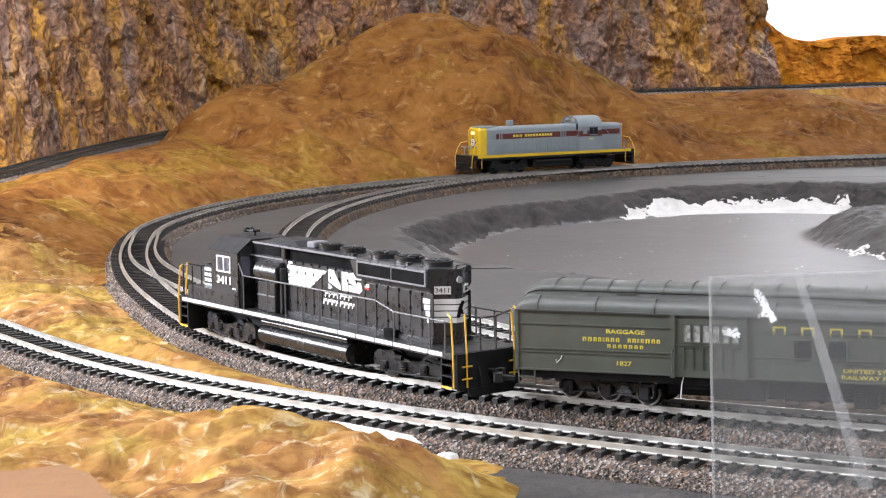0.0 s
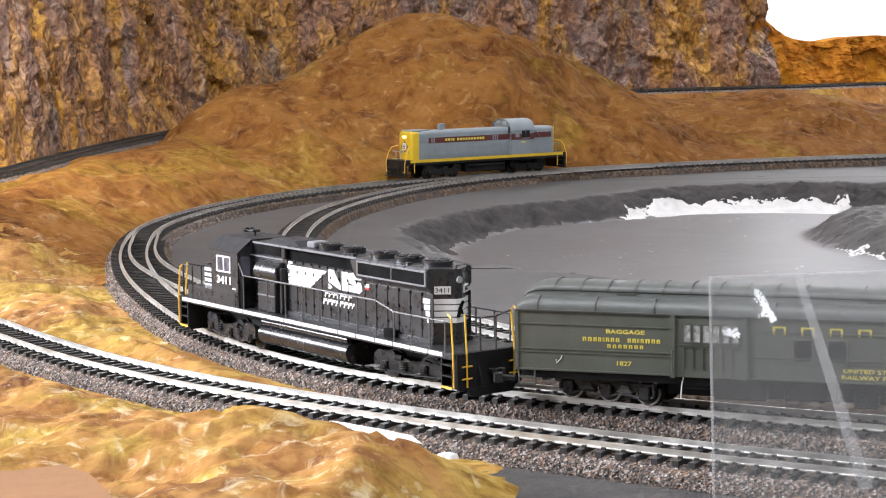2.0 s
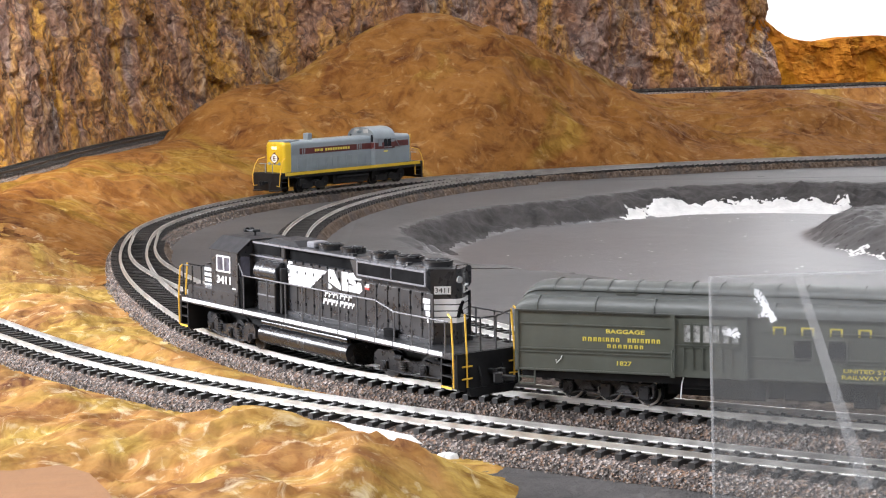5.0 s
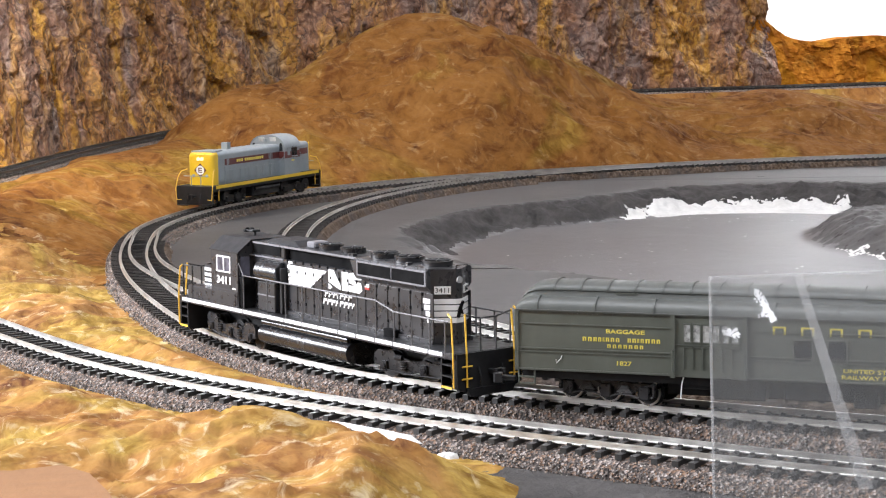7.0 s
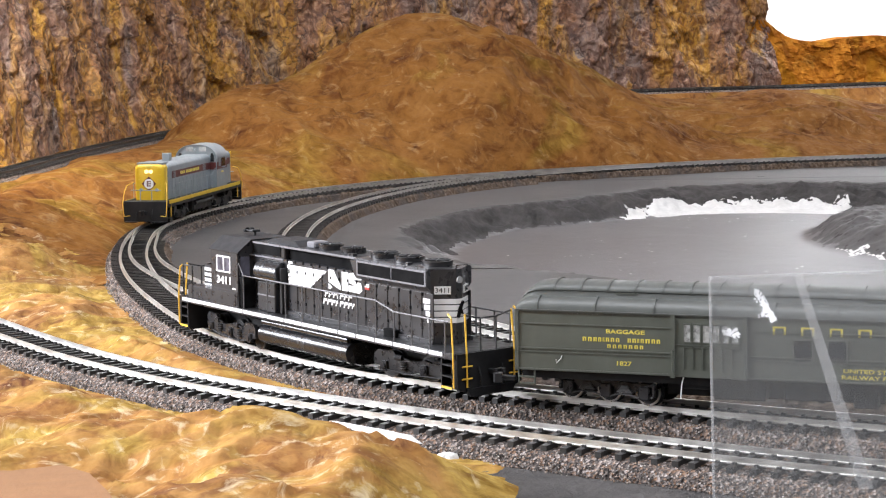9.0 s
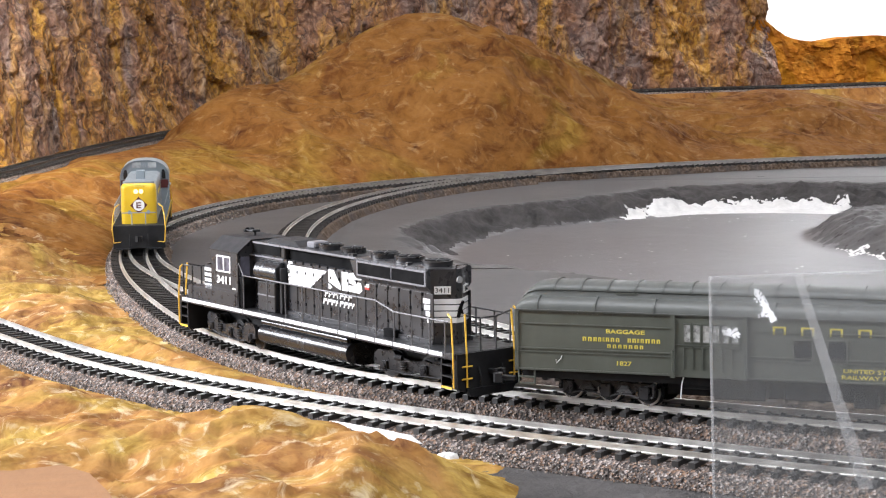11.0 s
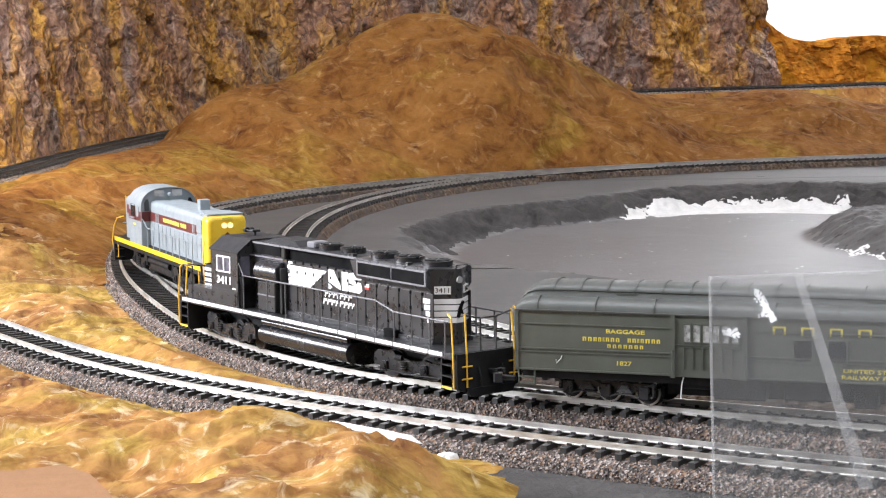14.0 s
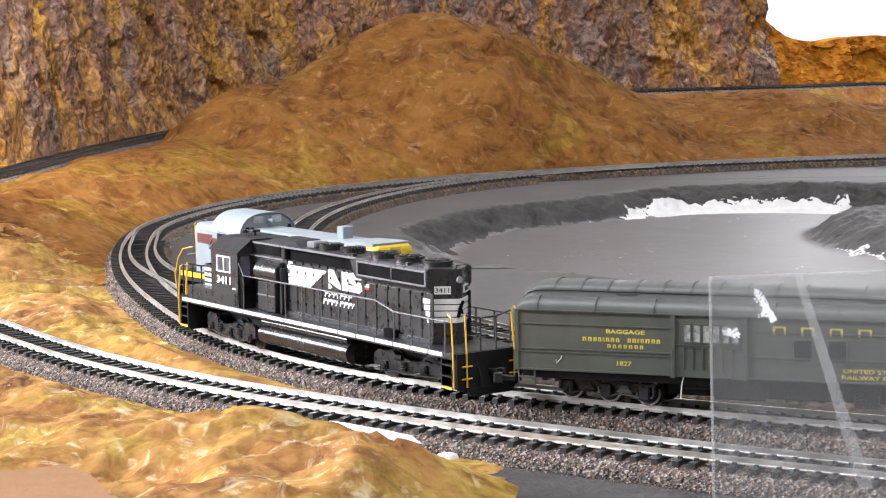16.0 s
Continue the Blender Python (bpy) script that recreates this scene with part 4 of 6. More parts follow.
    # roof details
    for x, r in ((0.0015, 0.0056), (-0.0160, 0.0056), (-0.0410, 0.0064), (-0.0585, 0.0064), (-0.0785, 0.0064)):
        bm = bmesh.new()
        rod(bm, (x, 0, 0.0497), (x, 0, 0.0518), r, 28)
        rod(bm, (x, 0, 0.0517), (x, 0, 0.0522), r * 1.04, 28)
        fan = part("fan", bm, TRUCK_GREY, t, "round roof fan housing", True)
        gb = bmesh.new()
        rod(gb, (x, 0, 0.0520), (x, 0, 0.05235), r * 0.86, 28)
        g = part("fan_grille", gb, GRILLE, fan)
        cb = bmesh.new()
        for k in range(4):
            a = k * math.pi / 4
            rod(cb, (x - r * 0.85 * math.cos(a), -r * 0.85 * math.sin(a), 0.05245), (x + r * 0.85 * math.cos(a), r * 0.85 * math.sin(a), 0.05245), 0.00018, 4)
        part("fan_bar", cb, TRUCK_GREY, g)
    # Whole stack painted pale grey to give its white highlight.
    part("exhaust_stack", box(bmesh.new(), 0.0090, 0.0160, -0.0040, 0.0040, 0.0497, 0.0526, 0.0006), EDGE, t, "exhaust stack with its highlight painted pale grey")
    for s in (-1, 1):
        part("intake_screen", box(bmesh.new(), 0.0290, 0.0530, s * 0.0092, s * 0.0096, 0.0446, 0.0492, 0.0001), GRILLE, t, "dark intake screen")
        part("ledge", box(bmesh.new(), 0.0262, 0.0548, s * 0.0093, s * 0.0104, 0.0432, 0.0438), EDGE, t)
    for x in (-0.0280, -0.0255, -0.0690):
        part("lifting_lug", box(bmesh.new(), x, x + 0.0016, 0.0060, 0.0085, 0.0497, 0.0509), BLACK, t)
    # cab
    C = 0.0173
    form = [(-C, 0.0187), (C, 0.0187), (C, 0.0447), (0.0100, 0.0502), (-0.0100, 0.0502), (-C, 0.0447)]
    cab = part("cab", prism(bmesh.new(), form, 0.0548, 0.0793), BLACK, t, "black cab with peaked roof")
    for s in (-1, 1):
        rb = bmesh.new()
        prism(rb, [(s * (C + 0.0004), 0.0444), (s * (C + 0.0004), 0.0450), (s * 0.0100, 0.0507), (s * 0.0100, 0.0501)], 0.0538, 0.0803)
        part("cab_roof", rb, ROOF, cab)
        wb = bmesh.new()
        for a, b, c, d in ((0.0608, 0.0736, 0.0417, 0.0424), (0.0608, 0.0736, 0.0346, 0.0353), (0.0608, 0.0615, 0.0353, 0.0417), (0.0729, 0.0736, 0.0353, 0.0417), (0.0668, 0.0676, 0.0353, 0.0417)):
            box(wb, a, b, s * (C - 0.0002), s * (C + 0.0004), c, d)
        wf = part("window", wb, WHITE, cab, "white framed cab window")
        for a, b in ((0.0615, 0.0668), (0.0676, 0.0729)):
            part("pane", box(bmesh.new(), a, b, s * (C - 0.0002), s * (C + 0.0002), 0.0353, 0.0417), WINDOW_PANE, wf)
        part("arm_rest", box(bmesh.new(), 0.0795, 0.0815, s * (C - 0.001), s * (C + 0.002), 0.0372, 0.0378), BLACK, cab)
        lettering("road_number", "3411", 0.0050, (0.0672, s * (C + 0.0001), 0.0307), side_frame(s), WHITE, cab, "white road number", 0.0128, 0.00012)
        part("marking", box(bmesh.new(), 0.0570, 0.0600, s * (C - 0.0001), s * (C + 0.0001), 0.0272, 0.0278), WHITE, cab)
        # rear cab door and window
        part("cab_rear_window", box(bmesh.new(), 0.0543, 0.0550, s * 0.0110, s * 0.0160, 0.0330, 0.0428), WINDOW_PANE, cab)
        fb = bmesh.new()
        for a, b, c, d in ((0.0104, 0.0110, 0.0324, 0.0434), (0.0160, 0.0166, 0.0324, 0.0434)):
            box(fb, 0.0541, 0.0550, s * a, s * b, c, d)
        part("cab_door_frame", fb, TRUCK_GREY, cab)
    part("roof_seam", box(bmesh.new(), 0.0540, 0.0802, -0.0100, 0.0100, 0.0500, 0.0506), ROOF, cab)
    part("windshield", box(bmesh.new(), 0.0790, 0.0797, -0.0150, 0.0150, 0.0365, 0.0435), WINDOW_DARK, cab)
    hb = bmesh.new()
    for v in (-0.0016, 0.0, 0.0016):
        rod(hb, (0.066, v, 0.0530), (0.0735 - abs(v), v, 0.0530), 0.0005, 8)
        rod(hb, (0.0735 - abs(v), v, 0.0530), (0.0750 - abs(v), v, 0.0530), 0.0011, 10)
    rod(hb, (0.066, -0.0020, 0.0530), (0.066, 0.0020, 0.0530), 0.0006)
    rod(hb, (0.067, 0, 0.0505), (0.067, 0, 0.0530), 0.0006)
    part("horn", hb, DARK, cab, "roof air horn")
    # short nose
    nose = part("short_hood", box(bmesh.new(), 0.0793, 0.1000, -0.0095, 0.0095, 0.0187, 0.0345, 0.0008), BLACK, t, "black short nose")
    for s in (-1, 1):
        for k in range(5):
            z = 0.0335 - k * 0.0026
            part("stripe", box(bmesh.new(), 0.0825, 0.0990, s * 0.0094, s * 0.0097, z - 0.0016, z), WHITE, nose, "white nose stripe")
    part("stripe", box(bmesh.new(), 0.0999, 0.1002, -0.008, 0.008, 0.0240, 0.0320), WHITE, nose)
    for s in (-1, 1):
        part("cab_step_box", box(bmesh.new(), 0.0552, 0.0792, s * 0.0160, s * 0.0176, 0.0187, 0.0268, 0.0003), BLACK, t, "black box with doors below the cab")
        part("box_door", box(bmesh.new(), 0.0565, 0.0770, s * 0.0174, s * 0.01785, 0.0196, 0.0256, 0.0002), BLACK, t)
    part("sand_box", box(bmesh.new(), 0.0794, 0.1035, 0.0095, 0.0168, 0.0187, 0.0250, 0.0004), BLACK, t)
    part("sand_box", box(bmesh.new(), 0.0794, 0.1035, -0.0168, -0.0095, 0.0187, 0.0250, 0.0004), BLACK, t)
    wb = bmesh.new()
    for k in range(14):
        a, b = 2 * math.pi * k / 14, 2 * math.pi * (k + 1) / 14
        rod(wb, (0.0862 + 0.0026 * math.cos(a), 0.0105, 0.0285 + 0.0026 * math.sin(a)), (0.0862 + 0.0026 * math.cos(b), 0.0105, 0.0285 + 0.0026 * math.sin(b)), 0.0003, 5)
    rod(wb, (0.0836, 0.0105, 0.0285), (0.0888, 0.0105, 0.0285), 0.00025, 5)
    rod(wb, (0.0862, 0.0095, 0.0285), (0.0862, 0.0106, 0.0285), 0.0005, 6)
    part("brake_wheel", wb, DARK, nose)
    # rear end of the hood
    R = -0.0894
    form = [(R + 0.0030, 0.0096), (R - 0.0035, 0.0015), (R - 0.0035, -0.0015), (R + 0.0030, -0.0096)]
    tail = part("hood_end", prism(bmesh.new(), form, 0.0187, 0.0499, "z"), BLACK, t)
    for k in range(4):
        z = 0.0376 - k * 0.0026
        pb = bmesh.new()
        prism(pb, [(R + 0.0032, 0.0101), (R - 0.0038, 0.0016), (R - 0.0038, -0.0016), (R + 0.0032, -0.0101), (R + 0.0030, -0.0094), (R - 0.0033, -0.0012), (R - 0.0033, 0.0012), (R + 0.0030, 0.0094)], z - 0.0021, z, "z")
        part("stripe", pb, WHITE, tail, "white tail stripe")
        for s in (-1, 1):
            part("stripe", box(bmesh.new(), R + 0.0030, R + 0.0078 - 0.0009 * k, s * 0.0095, s * 0.0101, z - 0.0021, z), WHITE, tail)
    hb = bmesh.new()
    prism(hb, [(0.0016, 0.0300), (0.0005, 0.0340), (-0.0012, 0.0368), (-0.0022, 0.0366), (-0.0010, 0.0335), (-0.0018, 0.0310), (-0.0004, 0.0318), (0.0004, 0.0298)], R - 0.0044, R - 0.0036)
    part("emblem", hb, GRILLE, tail, "black prancing emblem")
    for s in (-1, 1):
        nb = bmesh.new()
        a, b = Vector((R + 0.0020, s * 0.0084, 0)), Vector((R - 0.0022, s * 0.0031, 0))
        n = Vector((-0.776, s * 0.63, 0)) * 0.0006
        prism(nb, [((a + n).x, (a + n).y), ((b + n).x, (b + n).y), (b.x + 0.0002, b.y), (a.x + 0.0002, a.y)], 0.0396, 0.0428, "z")
        part("number_board", nb, WHITE, tail, "white number board")
        m = (a + b) / 2 + n * 1.2
        ang = math.atan2(n.y, n.x)
        turn = pose(0, 0, 0, 90, 0, math.degrees(ang) + 90)
        lettering("road_number", "3411", 0.0028, (m.x, m.y, 0.0412), turn, GRILLE, tail, "", 0.0056)
    part("rear_light", rod(bmesh.new(), (R - 0.0034, 0, 0.0455), (R - 0.0044, 0, 0.0455), 0.0014, 12), WINDOW_PALE, tail)
    part("ladder_hoop", wire(bmesh.new(), [(R - 0.0022, -0.0045, 0.0482), (R - 0.0035, -0.0045, 0.0515), (R - 0.0035, 0.0010, 0.0515), (R - 0.0022, 0.0010, 0.0482)], 0.0003), BLACK, tail)
    # side emblems become plain white shapes
    for s in (-1, 1):
        y0, y1 = s * (H + 0.0002), s * (H + 0.00055)
        for k in range(5):
            z = 0.0418 - k * 0.00185
            a, b = 0.0225 - k * 0.0002, -0.0095 + k * 0.0030
            pb = bmesh.new()
            prism(pb, [(a, z), (a + 0.0004, z - 0.0016), (b + 0.0019, z - 0.0016), (b, z)], y0, y1, "y")
            part("emblem_stripe", pb, WHITE, t, "white slanting stripe")
        shapes = ([(-0.0110, 0.0428), (-0.0150, 0.0428), (-0.0205, 0.0362), (-0.0205, 0.0345), (-0.0110, 0.0372)],
                  [(-0.0110, 0.0366), (-0.0140, 0.0350), (-0.0120, 0.0342), (-0.0110, 0.0342)],
                  [(-0.0215, 0.0428), (-0.0262, 0.0428), (-0.0262, 0.0345), (-0.0215, 0.0345)],
                  [(-0.0268, 0.0422), (-0.0290, 0.0430), (-0.0362, 0.0430), (-0.0366, 0.0404), (-0.0310, 0.0400), (-0.0310, 0.0395), (-0.0362, 0.0390), (-0.0372, 0.0360), (-0.0350, 0.0344), (-0.0268, 0.0346), (-0.0268, 0.0372), (-0.0318, 0.0376), (-0.0268, 0.0384)])
        for form in shapes:
            part("emblem", prism(bmesh.new(), form, y0, y1, "y"), WHITE, t, "bold white emblem shape")
        for row, (z0, z1) in enumerate(((0.0304, 0.0330), (0.0270, 0.0296))):
            a = -0.0080 if row == 0 else -0.0066
            for wd in ((0.0024, 0.0026, 0.0024, 0.0012, 0.0026, 0.0024, 0.0024) if row == 0 else (0.0024, 0.0026, 0.0026, 0.0022, 0.0026, 0.0024, 0.0024, 0.0012)):
                pb = bmesh.new()
                k = 0.0005
                prism(pb, [(a - k, z1), (a + k, z0), (a + k - wd * 0.36, z0), (a - k - wd * 0.36, z1)], y0, y1, "y")
                prism(pb, [(a - k - wd * 0.36, z1), (a - wd * 0.36, z0 + 0.0013), (a - wd, z0 + 0.0013), (a - k - wd, z1)], y0, y1, "y")
                part("lettering_bar", pb, WHITE, t, "white lettering bar")
                a -= wd + 0.0008
        part("flag_mark", box(bmesh.new(), -0.0425, -0.0392, y0, y1, 0.0378, 0.0392), WHITE, t)
        part("flag_mark", box(bmesh.new(), -0.0425, -0.0392, y0, y1, 0.0368, 0.0377), RED, t)
        part("marking", box(bmesh.new(), 0.0185, 0.0220, y0, y1, 0.0424, 0.0434), WHITE, t)
    # walkway handrails
    posts = (0.0509, 0.0299, 0.0145, 0.0003, -0.0134, -0.0290, -0.0429, -0.0569, -0.0701, -0.0825, -0.0950, -0.1054)
    for s in (-1, 1):
        y = s * 0.0167
        tops = [0.0345 if p > -0.05 else 0.0345 if p > -0.06 else 0.0312 for p in posts]
        for p, z in zip(posts, tops):
            b = bmesh.new()
            rod(b, (p, y, 0.0160), (p, y, z), 0.0004, 6)
            bmesh.ops.create_icosphere(b, subdivisions=1, radius=0.0006, matrix=Matrix.Translation((p, y, z)))
            part("stanchion", b, WIRE, t)
        pts = [(0.0548, y, 0.0400)] + [(p, y, z) for p, z in zip(posts, tops)] + [(-0.1075, y, 0.0312)]
        grab(t, pts, 0.00035, WIRE, "handrail", "thin side handrail")
        grab(t, [(0.1075, y, 0.0345), (0.1040, y, 0.0345), (0.0985, y, 0.0345), (0.0985, y, 0.0187)], 0.0004, BLACK, "handrail")
        grab(t, [(0.1075, y, 0.0345), (0.1075, y, 0.0187)], 0.0004, BLACK, "handrail")
    # pose on the track, bogies turned with the rails
    body = pose(-0.0491, 0.8698, 0, 0, 0, 126.62)
    for off in (0.0670, -0.0735):
        w = body @ Vector((off, 0, 0))
        d = near_on(MAIN, w.x, w.y)
        p, h = on_route(MAIN, d)
        m = body.inverted() @ pose(p[0], p[1], 0, 0, 0, math.degrees(h))
        diesel_truck(t, m, (-0.0215, 0.0, 0.0215), 0.0057)
    t.matrix_world = body
    return t


def grey_locomotive():
    t = thing("road_switcher", "grey, maroon and yellow road switcher locomotive rolling round the loop", "locomotive", "locomotives")
    L, W, Z = 0.0930, 0.0171, 0.0184
    sill = part("sill", box(bmesh.new(), -L, L, -W, W, 0.0135, Z, 0.0003), DARK, t, "black frame")
    for s in (-1, 1):
        part("stripe", box(bmesh.new(), -L + 0.003, L - 0.005, s * (W - 0.0001), s * (W + 0.0003), 0.0160, Z + 0.0003), YELLOW, sill, "yellow sill stripe")
    for s in (-1, 1):
        p = part("pilot", box(bmesh.new(), s * (L - 0.0012), s * (L + 0.0010), -W, W, 0.0030, Z, 0.0003), DARK, t, "black pilot plate")
        part("foot_board", box(bmesh.new(), s * (L + 0.0005), s * (L + 0.0040), -0.0150, -0.0055, 0.0026, 0.0034), DARK, p)
        part("foot_board", box(bmesh.new(), s * (L + 0.0005), s * (L + 0.0040), 0.0055, 0.0150, 0.0026, 0.0034), DARK, p)
        for v in (-1, 1):
            grab(p, [(s * (L + 0.0006), v * 0.0115, 0.0075), (s * (L + 0.0016), v * 0.0165, 0.0070), (s * (L + 0.0016), v * 0.0175, 0.0160), (s * (L - 0.001), v * 0.0168, 0.0250), (s * (L - 0.004), v * 0.0156, 0.0300), (s * (L - 0.010), v * 0.0130, 0.0315)], 0.0004, label="yellow hand rail")
            for z in (0.0050, 0.0100):
                part("step", box(bmesh.new(), s * (L - 0.009), s * (L - 0.002), v * 0.0125, v * 0.0164, z, z + 0.0006), DARK, p)
            grab(p, [(s * (L - 0.0095), v * 0.0168, 0.0060), (s * (L - 0.0095), v * 0.0168, 0.0165)], 0.0004, label="yellow grab rail")
            grab(p, [(s * (L - 0.002), v * 0.0045, Z), (s * (L - 0.002), v * 0.0045, 0.0265)], 0.0004, DOVE, "stanchion")
        grab(p, [(s * (L - 0.002), -0.0115, 0.0265), (s * (L - 0.002), 0.0115, 0.0265)], 0.00035, DOVE, "handrail")
        for v in (-0.0060, 0.0060):
            grab(p, [(s * (L + 0.001), v, 0.0125), (s * (L + 0.003), v, 0.0085), (s * (L + 0.003), v, 0.0045)], 0.0004, DARK, "air_hose")
        coupler(t, s * (L + 0.0005), s, 0.0100)

    def hood_form(h, top, r=0.0034):
        right = [(h, Z)] + [(h - r + r * math.cos(a), top - r + r * math.sin(a)) for a in np.linspace(0, math.pi / 2, 7)]
        return right + [(-y, z) for y, z in right[::-1]]

    HW, HZ = 0.0115, 0.0453
    hood = part("long_hood", prism(bmesh.new(), hood_form(HW, HZ), -0.0290, 0.0750), DOVE, t, "dove grey long hood", True)
    # rounded yellow nose: sections shrink towards the front
    bm = bmesh.new()
    rings = []
    for x, k in ((0.0750, 0.0), (0.0805, 0.0), (0.0822, 0.0004), (0.0833, 0.0013), (0.0838, 0.0028)):
        rings.append([bm.verts.new((x, y * (HW + 0.0002 - k) / HW, Z + (z - Z) * (HZ + 0.0002 - k - Z) / (HZ - Z))) for y, z in hood_form(HW, HZ)])
    for a, b in zip(rings, rings[1:]):
        for i in range(len(a)):
            j = (i + 1) % len(a)
            bm.faces.new((a[i], a[j], b[j], b[i]))
    bm.faces.new(rings[-1]), bm.faces.new(rings[0][::-1])
    nose = part("nose", bm, YELLOW, t, "rounded yellow nose", True)
    lb = bmesh.new()
    rod(lb, (0.0835, -0.0017, 0.0400), (0.0846, -0.0017, 0.0400), 0.0015, 14)
    rod(lb, (0.0835, 0.0017, 0.0400), (0.0846, 0.0017, 0.0400), 0.0015, 14)
    part("headlight", lb, HEADLIGHT, nose, "lit twin headlight", True)
    part("number_board", box(bmesh.new(), 0.0832, 0.0840, -0.0030, 0.0030, 0.0432, 0.0444), GOLD, nose)
    db = bmesh.new()
    prism(db, [(-0.0058, 0.0308), (0, 0.0364), (0.0058, 0.0308), (0, 0.0252)], 0.0836, 0.0841)
    part("emblem", db, MAROON, nose, "dark red diamond emblem")
    part("emblem_disc", rod(bmesh.new(), (0.0838, 0, 0.0308), (0.08425, 0, 0.0308), 0.0038, 24), WHITE, nose, "white round emblem", True)
    eb = bmesh.new()
    box(eb, 0.0840, 0.0843, -0.0016, -0.0008, 0.0288, 0.0328)
    for z in (0.0288, 0.0304, 0.0320):
        box(eb, 0.0840, 0.0843, -0.0016, 0.0016, z, z + 0.0008)
    part("emblem_bar", eb, MAROON, nose)
    for v in (-1, 1):
        part("class_light", rod(bmesh.new(), (0.0832, v * 0.0062, 0.0262), (0.0846, v * 0.0062, 0.0262), 0.0013, 10), DOVE, nose)
        for z in (0.030, 0.034, 0.038, 0.042):
            grab(nose, [(0.0836, v * 0.0094, z), (0.0845, v * 0.0094, z), (0.0845, v * 0.0075, z), (0.0836, v * 0.0075, z)], 0.0002, YELLOW)
    # maroon band and gold lettering bars
    for s in (-1, 1):
        band = part("band", box(bmesh.new(), -0.0284, 0.0640, s * (HW - 0.0001), s * (HW + 0.00015), 0.0335, 0.0388), MAROON, hood, "maroon band")
        a = 0.0450
        for wd in (0.0022, 0.0022, 0.0010, 0.0022, 0.0, 0.0022, 0.0024, 0.0022, 0.0024, 0.0022, 0.0026, 0.0024, 0.0024, 0.0024, 0.0022):
            if wd:
                lbm = bmesh.new()
                box(lbm, a - wd, a, s * (HW + 0.0001), s * (HW + 0.0003), 0.0351, 0.0374)
                part("lettering_bar", lbm, GOLD, band)
            a -= wd + 0.0009 if wd else 0.0022
        for x in (0.058, 0.0605, -0.010, -0.0125, -0.015):
            vb = bmesh.new()
            box(vb, x - 0.0008, x + 0.0004, s * (HW + 0.0001), s * (HW + 0.0003), 0.0337, 0.0386)
            part("louvre", vb, DOVE, band)
        d = 0.0735
        while d > -0.020:
            part("hood_door", box(bmesh.new(), d - 0.0080, d - 0.0004, s * (HW - 0.0001), s * (HW + 0.0003), 0.0205, 0.0327, 0.00012), DOVE, hood)
            d -= 0.0084
        part("shutter", box(bmesh.new(), 0.0650, 0.0742, s * (HW - 0.0001), s * (HW + 0.0004), 0.0345, 0.0425, 0.0002), DOVE, hood)
    part("roof_grille", prism(bmesh.new(), [(0.0600, -0.0070), (0.0740, -0.0104), (0.0805, -0.0104), (0.0815, -0.0085), (0.0815, 0.0085), (0.0805, 0.0104), (0.0740, 0.0104), (0.0600, 0.0070)], 0.0450, 0.0463, "z"), DOVE, hood, "flat grey radiator shroud")
    part("roof_walk", box(bmesh.new(), 0.0660, 0.0765, -0.0105, -0.0085, 0.0447, 0.0451), DOVE, hood)
    part("exhaust_stack", box(bmesh.new(), 0.0395, 0.0450, -0.0030, 0.0030, 0.0449, 0.0512, 0.0003), DOVE, t, "square grey exhaust stack")
    # cab with an arched roof
    right = [(W, Z), (W, 0.0415)] + [(W * math.cos(a) ** 0.75 if math.cos(a) > 0 else 0.0, 0.0412 + 0.0116 * math.sin(a)) for a in np.linspace(0.12, math.pi / 2, 10)]
    form = right + [(-y, z) for y, z in right[::-1][1:]]
    cab = part("cab", prism(bmesh.new(), form, -0.0550, -0.0285), DOVE, t, "dove grey cab with an arched roof", True)
    right2 = [(y * 1.02, z + 0.0003) for y, z in right[1:]]
    inner = [(y * 0.975, z - 0.0004) for y, z in right2]
    rb = bmesh.new()
    prism(rb, right2 + [(-y, z) for y, z in right2[::-1][1:]] + [(-y, z) for y, z in inner] + inner[::-1][1:], -0.0560, -0.0275)
    part("cab_roof", rb, DOVE, cab, "", True)
    for s in (-1, 1):
        part("band", box(bmesh.new(), -0.0551, -0.0284, s * (W - 0.0001), s * (W + 0.00015), 0.0330, 0.0388), MAROON, cab, "maroon band")
        for face in (-0.0282, -0.0553):
            q = face + (0.0003 if face > -0.04 else -0.0003)
            part("band", box(bmesh.new(), min(face, q), max(face, q), s * 0.0116, s * (W - 0.0003), 0.0330, 0.0388), MAROON, cab)
            pb = bmesh.new()
            prism(pb, [(s * 0.0122, 0.0395), (s * 0.0150, 0.0395), (s * 0.0150, 0.0440), (s * 0.0140, 0.0462), (s * 0.0126, 0.0462), (s * 0.0122, 0.0440)], face, q * 1.0 + (0.0002 if face > -0.04 else -0.0002))
            part("cab_door_window", pb, WINDOW_DARK, cab)
            part("front_window", box(bmesh.new(), min(face, q), max(face, q), s * 0.0025, s * 0.0085, 0.0476, 0.0515, 0.00005), WINDOW_PALE, cab, "small grey front window")
        wb = bmesh.new()
        for a, b in ((-0.0500, -0.0455), (-0.0450, -0.0405)):
            box(wb, a, b, s * (W - 0.0001), s * (W + 0.0003), 0.0350, 0.0425)
        part("side_window", wb, WINDOW_DARK, cab, "dark cab side window")
        part("window_shade", box(bmesh.new(), -0.0375, -0.0330, s * (W - 0.0001), s * (W + 0.0004), 0.0355, 0.0425), DOVE, cab)
        part("arm_rest", box(bmesh.new(), -0.0500, -0.0405, s * (W - 0.0002), s * (W + 0.0012), 0.0340, 0.0346), DOVE, cab)
